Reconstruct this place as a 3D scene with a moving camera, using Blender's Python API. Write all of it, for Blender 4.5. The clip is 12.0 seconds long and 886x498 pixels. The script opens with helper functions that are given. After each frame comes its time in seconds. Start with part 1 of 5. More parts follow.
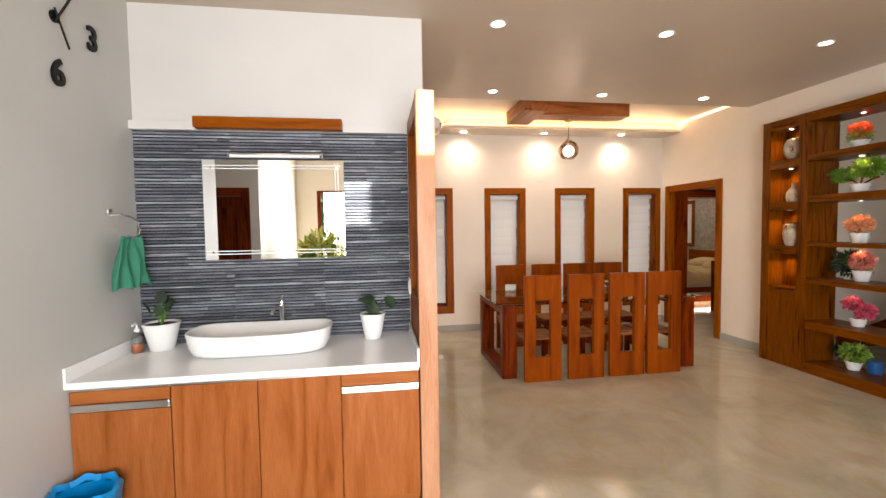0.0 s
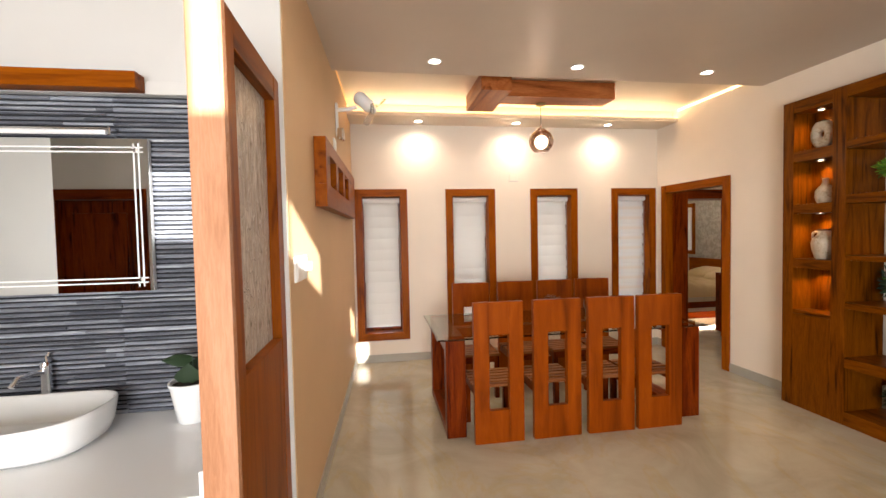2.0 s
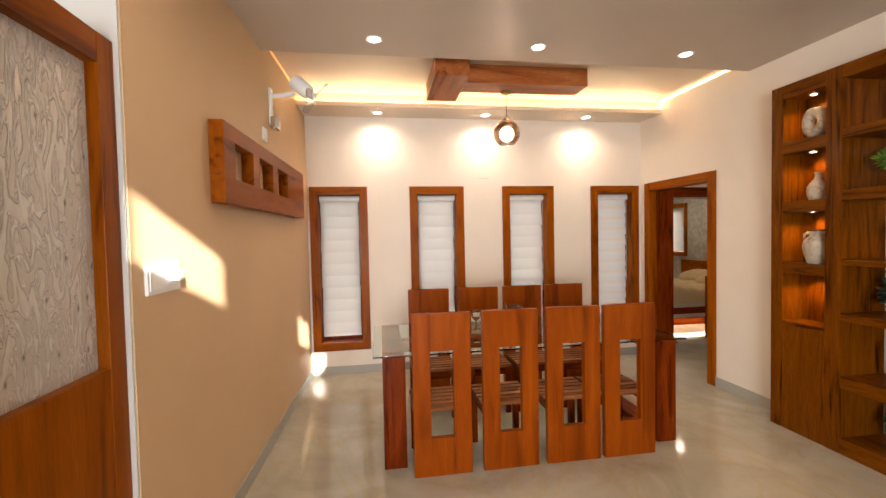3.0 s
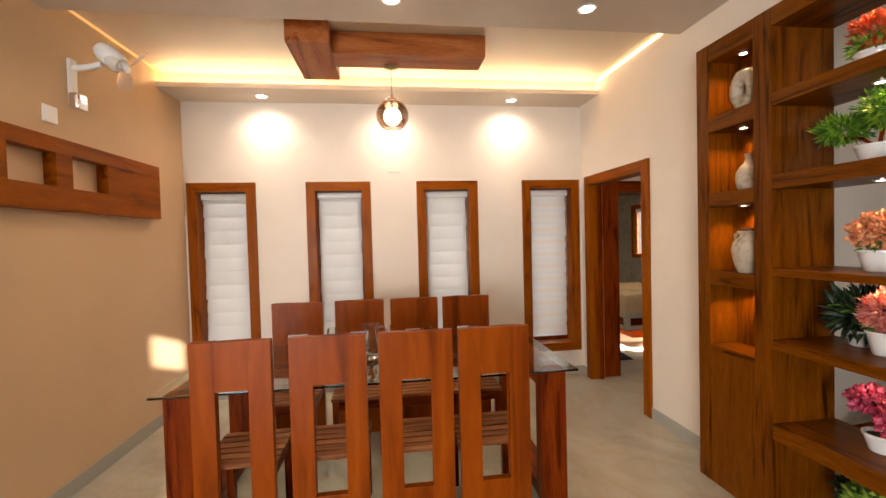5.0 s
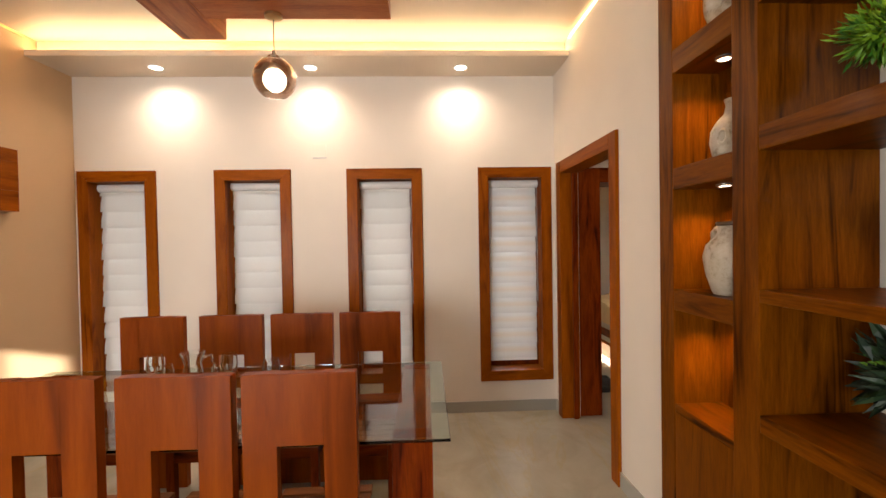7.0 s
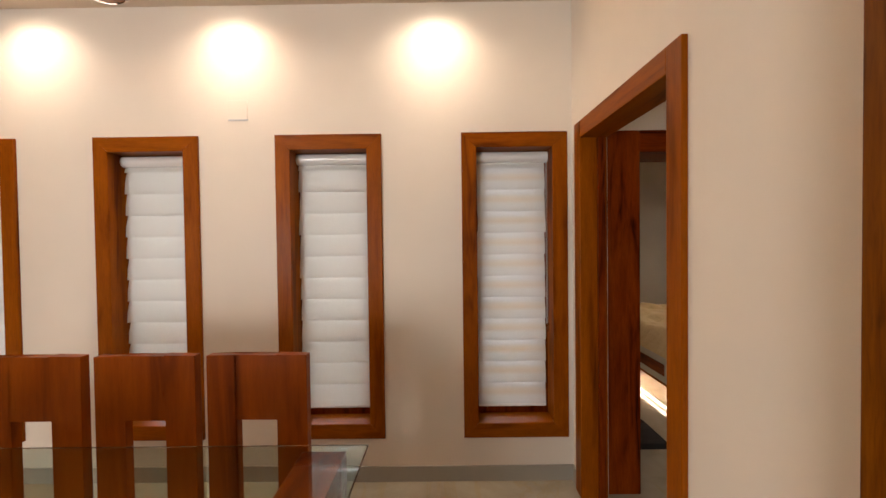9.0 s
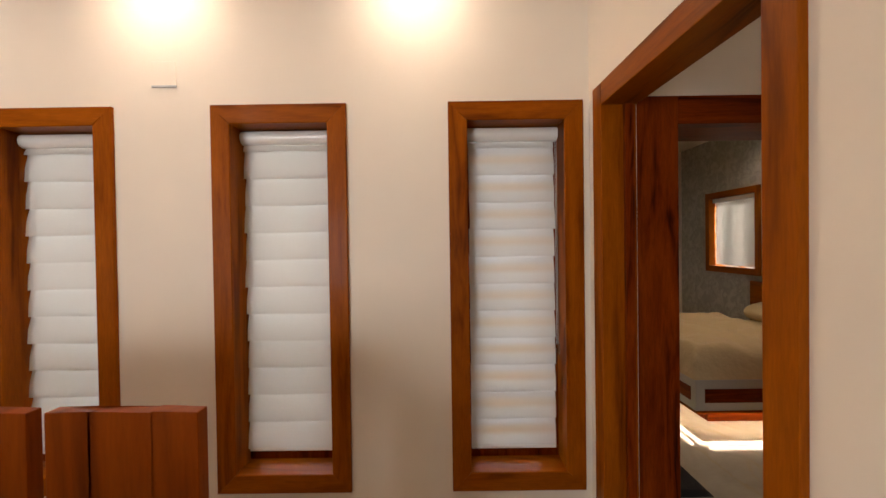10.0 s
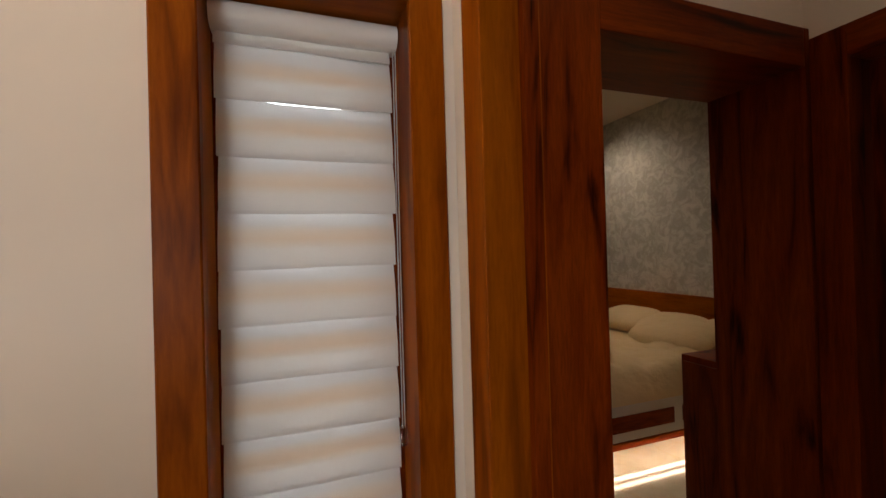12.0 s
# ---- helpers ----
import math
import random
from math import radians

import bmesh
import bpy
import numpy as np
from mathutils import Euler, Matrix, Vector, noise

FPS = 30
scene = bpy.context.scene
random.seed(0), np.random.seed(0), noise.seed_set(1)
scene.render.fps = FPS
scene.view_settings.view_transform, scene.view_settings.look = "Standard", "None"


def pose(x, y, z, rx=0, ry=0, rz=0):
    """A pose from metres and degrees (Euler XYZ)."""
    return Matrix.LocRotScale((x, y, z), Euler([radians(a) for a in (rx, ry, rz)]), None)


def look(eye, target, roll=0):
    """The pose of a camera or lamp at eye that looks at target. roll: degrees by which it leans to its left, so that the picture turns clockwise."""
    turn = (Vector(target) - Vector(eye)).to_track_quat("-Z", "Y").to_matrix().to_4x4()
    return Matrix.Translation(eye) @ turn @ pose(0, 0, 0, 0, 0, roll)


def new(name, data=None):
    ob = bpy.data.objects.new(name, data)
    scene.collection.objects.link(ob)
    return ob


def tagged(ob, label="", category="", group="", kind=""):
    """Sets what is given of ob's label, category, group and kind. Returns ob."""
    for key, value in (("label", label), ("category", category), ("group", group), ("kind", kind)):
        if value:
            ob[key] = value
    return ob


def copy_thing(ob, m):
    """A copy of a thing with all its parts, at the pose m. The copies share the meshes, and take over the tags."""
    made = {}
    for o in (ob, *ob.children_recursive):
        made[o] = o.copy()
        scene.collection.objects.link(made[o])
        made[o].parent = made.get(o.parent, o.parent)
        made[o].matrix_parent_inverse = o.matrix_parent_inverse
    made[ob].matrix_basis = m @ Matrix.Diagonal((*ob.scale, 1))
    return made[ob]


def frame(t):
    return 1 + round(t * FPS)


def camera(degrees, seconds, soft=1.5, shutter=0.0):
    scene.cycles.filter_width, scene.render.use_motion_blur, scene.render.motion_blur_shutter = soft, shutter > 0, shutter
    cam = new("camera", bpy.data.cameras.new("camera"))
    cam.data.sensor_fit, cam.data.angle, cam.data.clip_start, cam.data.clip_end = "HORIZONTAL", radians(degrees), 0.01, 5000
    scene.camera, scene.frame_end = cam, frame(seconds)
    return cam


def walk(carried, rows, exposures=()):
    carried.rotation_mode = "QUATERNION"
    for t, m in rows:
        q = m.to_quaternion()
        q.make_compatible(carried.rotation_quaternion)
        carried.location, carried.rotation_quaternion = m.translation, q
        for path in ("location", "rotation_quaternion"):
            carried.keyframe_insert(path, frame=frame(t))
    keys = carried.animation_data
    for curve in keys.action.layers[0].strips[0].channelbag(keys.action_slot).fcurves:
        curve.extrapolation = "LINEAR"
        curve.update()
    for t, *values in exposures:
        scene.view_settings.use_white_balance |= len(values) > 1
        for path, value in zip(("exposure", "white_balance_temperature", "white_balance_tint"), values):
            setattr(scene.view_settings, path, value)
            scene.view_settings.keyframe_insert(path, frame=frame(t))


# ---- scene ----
cam = camera(93.0, 12.0)
PATH = [
    (0, (0.208, -0.082, 1.61), (0.503, 1.893, 1.515), -0.9),
    (0.5, (0.416, 0.195, 1.656), (0.712, 2.171, 1.567), -1.1),
    (1, (0.555, 0.448, 1.66), (0.85, 2.425, 1.578), -1.0),
    (1.5, (0.721, 0.692, 1.663), (1.015, 2.669, 1.587), -1.1),
    (2, (0.964, 0.894, 1.649), (1.263, 2.87, 1.578), -1.2),
    (2.5, (1.223, 1.066, 1.634), (1.52, 3.043, 1.569), -1.2),
    (3, (1.469, 1.248, 1.639), (1.766, 3.225, 1.574), -1.2),
    (3.2, (1.588, 1.293, 1.635), (1.88, 3.271, 1.572), -1.3),
    (5, (2.686, 1.784, 1.613), (2.942, 3.766, 1.561), -1.5),
    (5.5, (2.974, 1.932, 1.606), (3.211, 3.917, 1.556), -1.4),
    (6, (3.225, 2.137, 1.604), (3.429, 4.126, 1.555), -1.3),
    (6.5, (3.474, 2.332, 1.586), (3.626, 4.326, 1.542), -1.2),
    (6.7, (3.574, 2.417, 1.578), (3.695, 4.413, 1.544), -1.1),
    (8.5, (4.058, 3.355, 1.551), (4.051, 5.354, 1.512), -0.8),
    (9, (4.082, 3.681, 1.555), (4.07, 5.68, 1.515), -0.7),
    (9.5, (4.135, 3.974, 1.547), (4.115, 5.973, 1.505), -0.8),
    (10, (4.163, 4.26, 1.532), (4.156, 6.26, 1.507), -0.8),
    (10.5, (4.193, 4.573, 1.518), (4.179, 6.573, 1.517), -0.7),
    (11, (4.28, 4.838, 1.508), (4.415, 6.834, 1.505), -0.9),
    (11.5, (4.375, 5.091, 1.488), (4.75, 7.056, 1.506), -1.4),
    (12, (4.47, 5.313, 1.491), (5.143, 7.197, 1.505), -1.6),
]
walk(cam, [(t, look(eye, target, roll)) for t, eye, target, roll in PATH], [(0.0, 2.47), (3.2, 2.58), (6.7, 2.43), (8.5, 2.3), (10.3, 2.2), (11.5, 2.12), (12.0, 1.95)])

# ---- world, sun and large lights ----
scene.view_settings.exposure = 2.35
world = bpy.data.worlds.new("world")
scene.world = world
world.use_nodes = True
sky = world.node_tree.nodes.new("ShaderNodeTexSky")
sky.sky_type, sky.sun_disc = "NISHITA", False
SUN_WAY = Vector((-0.35, 1.0, -0.37)).normalized()
sky.sun_elevation = math.asin(-SUN_WAY.z)
sky.sun_rotation = math.atan2(-SUN_WAY.x, -SUN_WAY.y)
back = world.node_tree.nodes["Background"]
back.inputs[1].default_value = 0.05
world.node_tree.links.new(sky.outputs[0], back.inputs[0])
sun = new("sun", bpy.data.lights.new("sun", "SUN"))
sun.data.energy, sun.data.angle, sun.data.color = 5.0, radians(0.5), (1.0, 0.97, 0.92)
sun.matrix_world = look((0, 0, 8), Vector((0, 0, 8)) + SUN_WAY)


LAMPS = 0.42  # all lamps and openings against the full sun


def area_lamp(name, place, target, sx, sy, watts, colour):
    data = bpy.data.lights.new(name, "AREA")
    data.shape, data.size, data.size_y, data.energy, data.color = "RECTANGLE", sx, sy, watts * LAMPS, colour
    lamp = new(name, data)
    lamp.matrix_world = look(place, target)
    return lamp


def spot_lamp(name, place, target, watts, degrees, colour, blend=0.6, radius=0.03):
    data = bpy.data.lights.new(name, "SPOT")
    data.energy, data.spot_size, data.spot_blend, data.color, data.shadow_soft_size = watts * LAMPS, radians(degrees), blend, colour, radius
    lamp = new(name, data)
    lamp.matrix_world = look(place, target)
    return lamp


WARM, WARMER, COOL = (1.0, 0.79, 0.62), (1.0, 0.58, 0.24), (1.0, 0.97, 0.92)
# daylight through the garden door behind the walk, and through the stair hall
area_lamp("daylight_south", (0.45, -2.5, 1.35), (0.4, 2.0, 1.2), 2.6, 2.0, 140, (0.98, 0.98, 1.0))
area_lamp("daylight_stairs", (6.9, 1.2, 2.3), (5.6, 3.2, 1.2), 0.9, 1.6, 9, (1.0, 0.93, 0.84))
area_lamp("daylight_bedroom", (8.6, 10.33, 1.65), (6.0, 9.4, 1.2), 0.9, 1.0, 4, COOL)
for wx in (1.0, 2.175, 3.342, 4.525):
    area_lamp("daylight_north", (wx, 6.70, 1.26), (wx, 5.0, 1.26), 0.5, 1.8, 8, (0.93, 0.96, 1.0))

# ---- materials ----


def material(name, colour, rough=0.5, metal=0.0, **more):
    m = bpy.data.materials.new(name)
    m.use_nodes = True
    p = m.node_tree.nodes["Principled BSDF"]
    p.inputs["Base Color"].default_value = (*colour, 1)
    p.inputs["Roughness"].default_value = rough
    p.inputs["Metallic"].default_value = metal
    for key, value in more.items():
        p.inputs[key.replace("_", " ")].default_value = value
    return m


def nodes_of(m):
    return m.node_tree.nodes, m.node_tree.links, m.node_tree.nodes["Principled BSDF"]


def coords(m, scale, random_shift=True):
    """Object coordinates, shifted by the object's random number, stretched by scale."""
    n, l, _ = nodes_of(m)
    tc, mp = n.new("ShaderNodeTexCoord"), n.new("ShaderNodeMapping")
    mp.inputs["Scale"].default_value = scale
    l.new(tc.outputs["Object"], mp.inputs["Vector"])
    if random_shift:
        info, mul = n.new("ShaderNodeObjectInfo"), n.new("ShaderNodeMath")
        mul.operation = "MULTIPLY"
        mul.inputs[1].default_value = 7.0
        l.new(info.outputs["Random"], mul.inputs[0])
        l.new(mul.outputs[0], mp.inputs["Location"])
    return mp.outputs[0]


def ramp(m, source, stops):
    n, l, _ = nodes_of(m)
    r = n.new("ShaderNodeValToRGB")
    while len(r.color_ramp.elements) < len(stops):
        r.color_ramp.elements.new(0.5)
    for e, (at, c) in zip(r.color_ramp.elements, stops):
        e.position, e.color = at, (*c, 1)
    l.new(source, r.inputs[0])
    return r.outputs[0]


def noise_of(m, vector, scale, detail=4.0, rough=0.55, distortion=0.0):
    n, l, _ = nodes_of(m)
    t = n.new("ShaderNodeTexNoise")
    t.inputs["Scale"].default_value, t.inputs["Detail"].default_value = scale, detail
    t.inputs["Roughness"].default_value, t.inputs["Distortion"].default_value = rough, distortion
    l.new(vector, t.inputs["Vector"])
    return t.outputs["Fac"]


def bump(m, height, strength, distance):
    n, l, p = nodes_of(m)
    b = n.new("ShaderNodeBump")
    b.inputs["Strength"].default_value, b.inputs["Distance"].default_value = strength, distance
    l.new(height, b.inputs["Height"])
    l.new(b.outputs[0], p.inputs["Normal"])


def mixed(m, fac, a, b, kind="MIX"):
    n, l, _ = nodes_of(m)
    x = n.new("ShaderNodeMixRGB")
    x.blend_type = kind
    for socket, value in zip(x.inputs, (fac, a, b)):
        if isinstance(value, (int, float)):
            socket.default_value = value
        elif isinstance(value, tuple):
            socket.default_value = (*value, 1)
        else:
            l.new(value, socket)
    return x.outputs[0]


def wood(name, dark, mid, light, axis="z", rough=0.32, figure=1.0, grain_depth=0.8):
    """Varnished teak: fine grain and broad dark figure along one axis."""
    m = material(name, mid, rough)
    n, l, p = nodes_of(m)
    along = {"x": (0.9, 9, 9), "y": (9, 0.9, 9), "z": (9, 9, 0.9)}[axis]
    v = coords(m, along)
    broad = noise_of(m, v, 1.1, 3, 0.5, 1.6 * figure)
    fine = noise_of(m, coords(m, tuple(5 * a for a in along)), 3.0, 5, 0.65, 0.4)
    base = ramp(m, broad, [(0.3, dark), (0.44, mid), (0.72, light)])
    grain = ramp(m, fine, [(0.3, (0.62, 0.55, 0.5)), (0.62, (1.06, 1.04, 1.02))])
    l.new(mixed(m, grain_depth, base, grain, "MULTIPLY"), p.inputs["Base Color"])
    r = n.new("ShaderNodeMapRange")
    r.inputs["To Min"].default_value, r.inputs["To Max"].default_value = rough - 0.06, rough + 0.12
    l.new(fine, r.inputs["Value"])
    l.new(r.outputs[0], p.inputs["Roughness"])
    p.inputs["Coat Weight"].default_value, p.inputs["Coat Roughness"].default_value = 0.02, 0.1
    p.inputs["Specular IOR Level"].default_value = 0.08
    bump(m, fine, 0.12, 0.002)
    return m


def paint(name, colour, rough=0.6):
    """Emulsion on plaster, with faint roller marks and uneven patches."""
    m = material(name, colour, rough)
    n, l, p = nodes_of(m)
    v = coords(m, (1, 1, 1), False)
    patches = noise_of(m, v, 1.3, 3)
    l.new(ramp(m, patches, [(0.3, tuple(0.95 * c for c in colour)), (0.7, tuple(min(1, 1.03 * c) for c in colour))]), p.inputs["Base Color"])
    bump(m, noise_of(m, v, 140, 3), 0.06, 0.002)
    return m


TEAK_D, TEAK_M, TEAK_L = (0.11, 0.021, 0.0005), (0.245, 0.058, 0.0008), (0.32, 0.084, 0.0016)
wood_z = wood("teak_upright", TEAK_D, TEAK_M, TEAK_L, "z", 0.34, 0.8, 0.5)
wood_y = wood("teak_along", TEAK_D, TEAK_M, TEAK_L, "y", 0.34, 0.8, 0.5)
# shelf teak with stronger figure, darkened to carry the dim light on that side
shelf_z = wood("shaded_shelf_teak_upright", (0.03, 0.006, 0.0004), (0.14, 0.037, 0.0006), (0.20, 0.058, 0.0012), "z", 0.36, 1.5, 0.75)
shelf_y = wood("shaded_shelf_teak_along", (0.03, 0.006, 0.0004), (0.14, 0.037, 0.0006), (0.20, 0.058, 0.0012), "y", 0.33, 1.5, 0.75)
wood_x = wood("teak_across", TEAK_D, TEAK_M, TEAK_L, "x", 0.34, 0.8, 0.5)
dark_z = wood("dark_teak_upright", (0.025, 0.003, 0.0004), (0.13, 0.017, 0.0008), (0.21, 0.036, 0.0016), "z", 0.3, 1.4)
dark_x = wood("dark_teak_across", (0.025, 0.003, 0.0004), (0.13, 0.017, 0.0008), (0.21, 0.036, 0.0016), "x", 0.3, 1.4)
dark_y = wood("dark_teak_along", (0.025, 0.003, 0.0004), (0.13, 0.017, 0.0008), (0.21, 0.036, 0.0016), "y", 0.3, 1.4)
chair_z = wood("chair_teak_upright", (0.15, 0.026, 0.0005), (0.235, 0.043, 0.0008), (0.31, 0.064, 0.0015), "z", 0.28, 0.5, 0.3)
chair_x = wood("chair_teak_across", (0.15, 0.026, 0.0005), (0.235, 0.043, 0.0008), (0.31, 0.064, 0.0015), "x", 0.28, 0.5, 0.3)
for chair_wood in (chair_z, chair_x):
    nodes_of(chair_wood)[2].inputs["Specular IOR Level"].default_value = 0.12
seat_x = wood("seat_teak", (0.06, 0.018, 0.006), (0.17, 0.055, 0.018), (0.3, 0.12, 0.045), "x", 0.35)
cab_z = wood("cabinet_laminate", (0.24, 0.066, 0.014), (0.33, 0.102, 0.026), (0.40, 0.14, 0.042), "z", 0.2, 0.8, 0.35)
cab_x = wood("cabinet_laminate_across", (0.24, 0.066, 0.014), (0.33, 0.102, 0.026), (0.40, 0.14, 0.042), "x", 0.2, 0.8, 0.35)
post_z = wood("post_teak", (0.40, 0.175, 0.085), (0.50, 0.245, 0.135), (0.58, 0.31, 0.19), "z", 0.24, 0.6, 0.35)
white_wall = paint("cream_wall_paint", (0.78, 0.70, 0.60))
ochre_wall = paint("beige_wall_paint", (0.62, 0.42, 0.24))
grey_wall = paint("pale_grey_wall_paint", (0.53, 0.53, 0.51))
wash_wall = paint("white_wall_paint", (0.64, 0.625, 0.60), 0.4)
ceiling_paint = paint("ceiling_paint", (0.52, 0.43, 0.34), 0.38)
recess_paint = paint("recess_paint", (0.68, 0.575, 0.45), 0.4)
skirting_stone = material("skirting_stone", (0.36, 0.34, 0.29), 0.3)

floor_stone = material("polished_floor_tile", (0.42, 0.375, 0.30), 0.09)
fn, fl, fp = nodes_of(floor_stone)
fv = coords(floor_stone, (1, 1, 1), False)
veins = noise_of(floor_stone, fv, 1.4, 7, 0.62, 1.4)
clouds = noise_of(floor_stone, fv, 0.6, 3, 0.5, 0.5)
vein_tint = ramp(floor_stone, veins, [(0.36, (0.365, 0.33, 0.255)), (0.5, (0.42, 0.38, 0.298)), (0.68, (0.47, 0.43, 0.345))])
cloud_tint = ramp(floor_stone, clouds, [(0.3, (0.9, 0.89, 0.87)), (0.7, (1.05, 1.05, 1.05))])
gold = ramp(floor_stone, noise_of(floor_stone, coords(floor_stone, (1.0, 0.35, 1.0), False), 1.1, 5, 0.6, 2.2), [(0.47, (1.0, 1.0, 1.0)), (0.5, (1.0, 0.95, 0.83)), (0.53, (1.0, 1.0, 1.0))])
fl.new(mixed(floor_stone, 1.0, mixed(floor_stone, 1.0, vein_tint, cloud_tint, "MULTIPLY"), gold, "MULTIPLY"), fp.inputs["Base Color"])
bump(floor_stone, noise_of(floor_stone, fv, 3, 2), 0.02, 0.004)

slate = material("split_slate", (0.1, 0.11, 0.13), 0.42)
sn, sl, sp = nodes_of(slate)
sv = coords(slate, (3, 3, 30))
slate_geo = sn.new("ShaderNodeNewGeometry")
strip_tint = ramp(slate, slate_geo.outputs["Random Per Island"], [(0.0, (1.3, 1.3, 1.36)), (0.5, (2.2, 2.2, 2.2)), (1.0, (4.2, 4.2, 4.1))])
slate_tint = ramp(slate, noise_of(slate, sv, 1.6, 5, 0.65), [(0.3, (0.042, 0.046, 0.056)), (0.5, (0.078, 0.083, 0.098)), (0.68, (0.135, 0.141, 0.155))])
sl.new(mixed(slate, 1.0, slate_tint, strip_tint, "MULTIPLY"), sp.inputs["Base Color"])
bump(slate, noise_of(slate, coords(slate, (1, 1, 4)), 60, 4), 0.35, 0.004)

# near-black: the shade in the grooves between strips, put into a colour
groove_shade = material("slate_groove_shade", (0.012, 0.013, 0.016), 0.8)
quartz = material("white_worktop_stone", (0.90, 0.90, 0.90), 0.12)
porcelain = material("white_porcelain", (0.84, 0.84, 0.83), 0.1)
chrome = material("chrome", (0.82, 0.82, 0.84), 0.08, 1.0)
brushed = material("brushed_steel", (0.62, 0.61, 0.58), 0.28, 1.0)
brass = material("antique_brass", (0.36, 0.25, 0.12), 0.35, 1.0)
mirror_glass = material("mirror", (0.93, 0.94, 0.93), 0.01, 1.0)
frosted_line = material("etched_mirror_line", (0.85, 0.86, 0.86), 0.6)
clear_glass = material("clear_glass", (0.93, 0.97, 0.95), 0.0, 0.0, Transmission_Weight=1.0, IOR=1.45)
table_glass = material("green_tinted_table_glass", (0.72, 0.86, 0.80), 0.0, 0.0, Transmission_Weight=1.0, IOR=1.5)
smoke_glass = material("smoked_mirror_glass", (0.55, 0.42, 0.33), 0.02, 0.0, Transmission_Weight=1.0, IOR=1.9)
white_plastic = material("white_plastic", (0.82, 0.82, 0.80), 0.3)
grey_plastic = material("grey_plastic", (0.5, 0.5, 0.5), 0.35)
black_plastic = material("black_acrylic", (0.006, 0.006, 0.006), 0.4, 0.0, Specular_IOR_Level=0.15)
blue_plastic = material("blue_plastic_bag", (0.0, 0.30, 0.74), 0.3, 0.0, Transmission_Weight=0.0)
soap_liquid = material("orange_soap", (0.55, 0.12, 0.02), 0.15)
soil = material("potting_soil", (0.05, 0.032, 0.02), 0.9)
cloth_green = material("green_towel_cloth", (0.045, 0.24, 0.15), 0.95)
bump(cloth_green, noise_of(cloth_green, coords(cloth_green, (1, 1, 1)), 300, 2), 0.5, 0.003)
linen = material("beige_bed_linen", (0.56, 0.42, 0.23), 0.85)
bump(linen, noise_of(linen, coords(linen, (1, 1, 1)), 12, 4), 0.5, 0.03)
dark_mat = material("dark_door_mat", (0.012, 0.01, 0.01), 0.95)
bump(dark_mat, noise_of(dark_mat, coords(dark_mat, (1, 1, 1)), 160, 3), 0.9, 0.02)

stoneware = material("cream_speckled_stoneware", (0.62, 0.56, 0.45), 0.45)
vn, vl, vp = nodes_of(stoneware)
vv = coords(stoneware, (1, 1, 1))
vl.new(ramp(stoneware, noise_of(stoneware, vv, 18, 6, 0.7), [(0.34, (0.24, 0.18, 0.11)), (0.46, (0.44, 0.37, 0.27)), (0.7, (0.52, 0.46, 0.36))]), vp.inputs["Base Color"])
bump(stoneware, noise_of(stoneware, vv, 60, 4), 0.3, 0.003)
dark_rim = material("dark_glazed_rim", (0.09, 0.05, 0.025), 0.25)

wallpaper = material("mottled_wallpaper", (0.36, 0.355, 0.32), 0.7)
wn, wl, wp = nodes_of(wallpaper)
wl.new(ramp(wallpaper, noise_of(wallpaper, coords(wallpaper, (1, 1, 1), False), 9, 5, 0.65, 1.2), [(0.42, (0.35, 0.335, 0.285)), (0.52, (0.42, 0.405, 0.35)), (0.6, (0.49, 0.475, 0.415))]), wp.inputs["Base Color"])

obscured = material("rippled_obscure_glass", (0.82, 0.76, 0.68), 0.14)
on, ol, op = nodes_of(obscured)
ov = coords(obscured, (1.5, 1.5, 0.7), False)
cells = on.new("ShaderNodeTexVoronoi")
cells.inputs["Scale"].default_value, cells.inputs["Randomness"].default_value = 15, 1.0
ol.new(ov, cells.inputs["Vector"])
waves = noise_of(obscured, coords(obscured, (1, 1, 0.3), False), 17, 1.5, 0.5, 2.4)
cell_tint = ramp(obscured, cells.outputs["Distance"], [(0.07, (0.42, 0.41, 0.41)), (0.14, (0.86, 0.85, 0.83)), (0.26, (1.0, 1.0, 1.0))])
# near-white line on each wave crest: ripple highlights painted into the base colour
wave_glint_tint = ramp(obscured, waves, [(0.34, (0.70, 0.63, 0.55)), (0.47, (0.76, 0.70, 0.62)), (0.5, (0.97, 0.95, 0.91)), (0.53, (0.76, 0.70, 0.62)), (0.7, (0.84, 0.79, 0.72))])
ol.new(mixed(obscured, 1.0, wave_glint_tint, cell_tint, "MULTIPLY"), op.inputs["Base Color"])
ridges = ramp(obscured, waves, [(0.44, (0.0, 0.0, 0.0)), (0.5, (1.0, 1.0, 1.0)), (0.56, (0.0, 0.0, 0.0))])
bump(obscured, mixed(obscured, 0.5, ridges, cells.outputs["Distance"]), 1.0, 0.012)
op.inputs["Transmission Weight"].default_value = 0.25

blind_cloth = bpy.data.materials.new("zebra_blind_cloth")
blind_cloth.use_nodes = True
bn, bl = blind_cloth.node_tree.nodes, blind_cloth.node_tree.links
bp = bn["Principled BSDF"]
bp.inputs["Base Color"].default_value, bp.inputs["Roughness"].default_value = (0.74, 0.71, 0.68, 1), 0.9
tr, mx = bn.new("ShaderNodeBsdfTranslucent"), bn.new("ShaderNodeMixShader")
tr.inputs[0].default_value, mx.inputs[0].default_value = (0.78, 0.75, 0.71, 1), 0.35
for a, b in ((bp.outputs[0], mx.inputs[1]), (tr.outputs[0], mx.inputs[2]), (mx.outputs[0], bn["Material Output"].inputs[0])):
    bl.new(a, b)
weave = noise_of(blind_cloth, coords(blind_cloth, (60, 60, 900)), 1.0, 2)
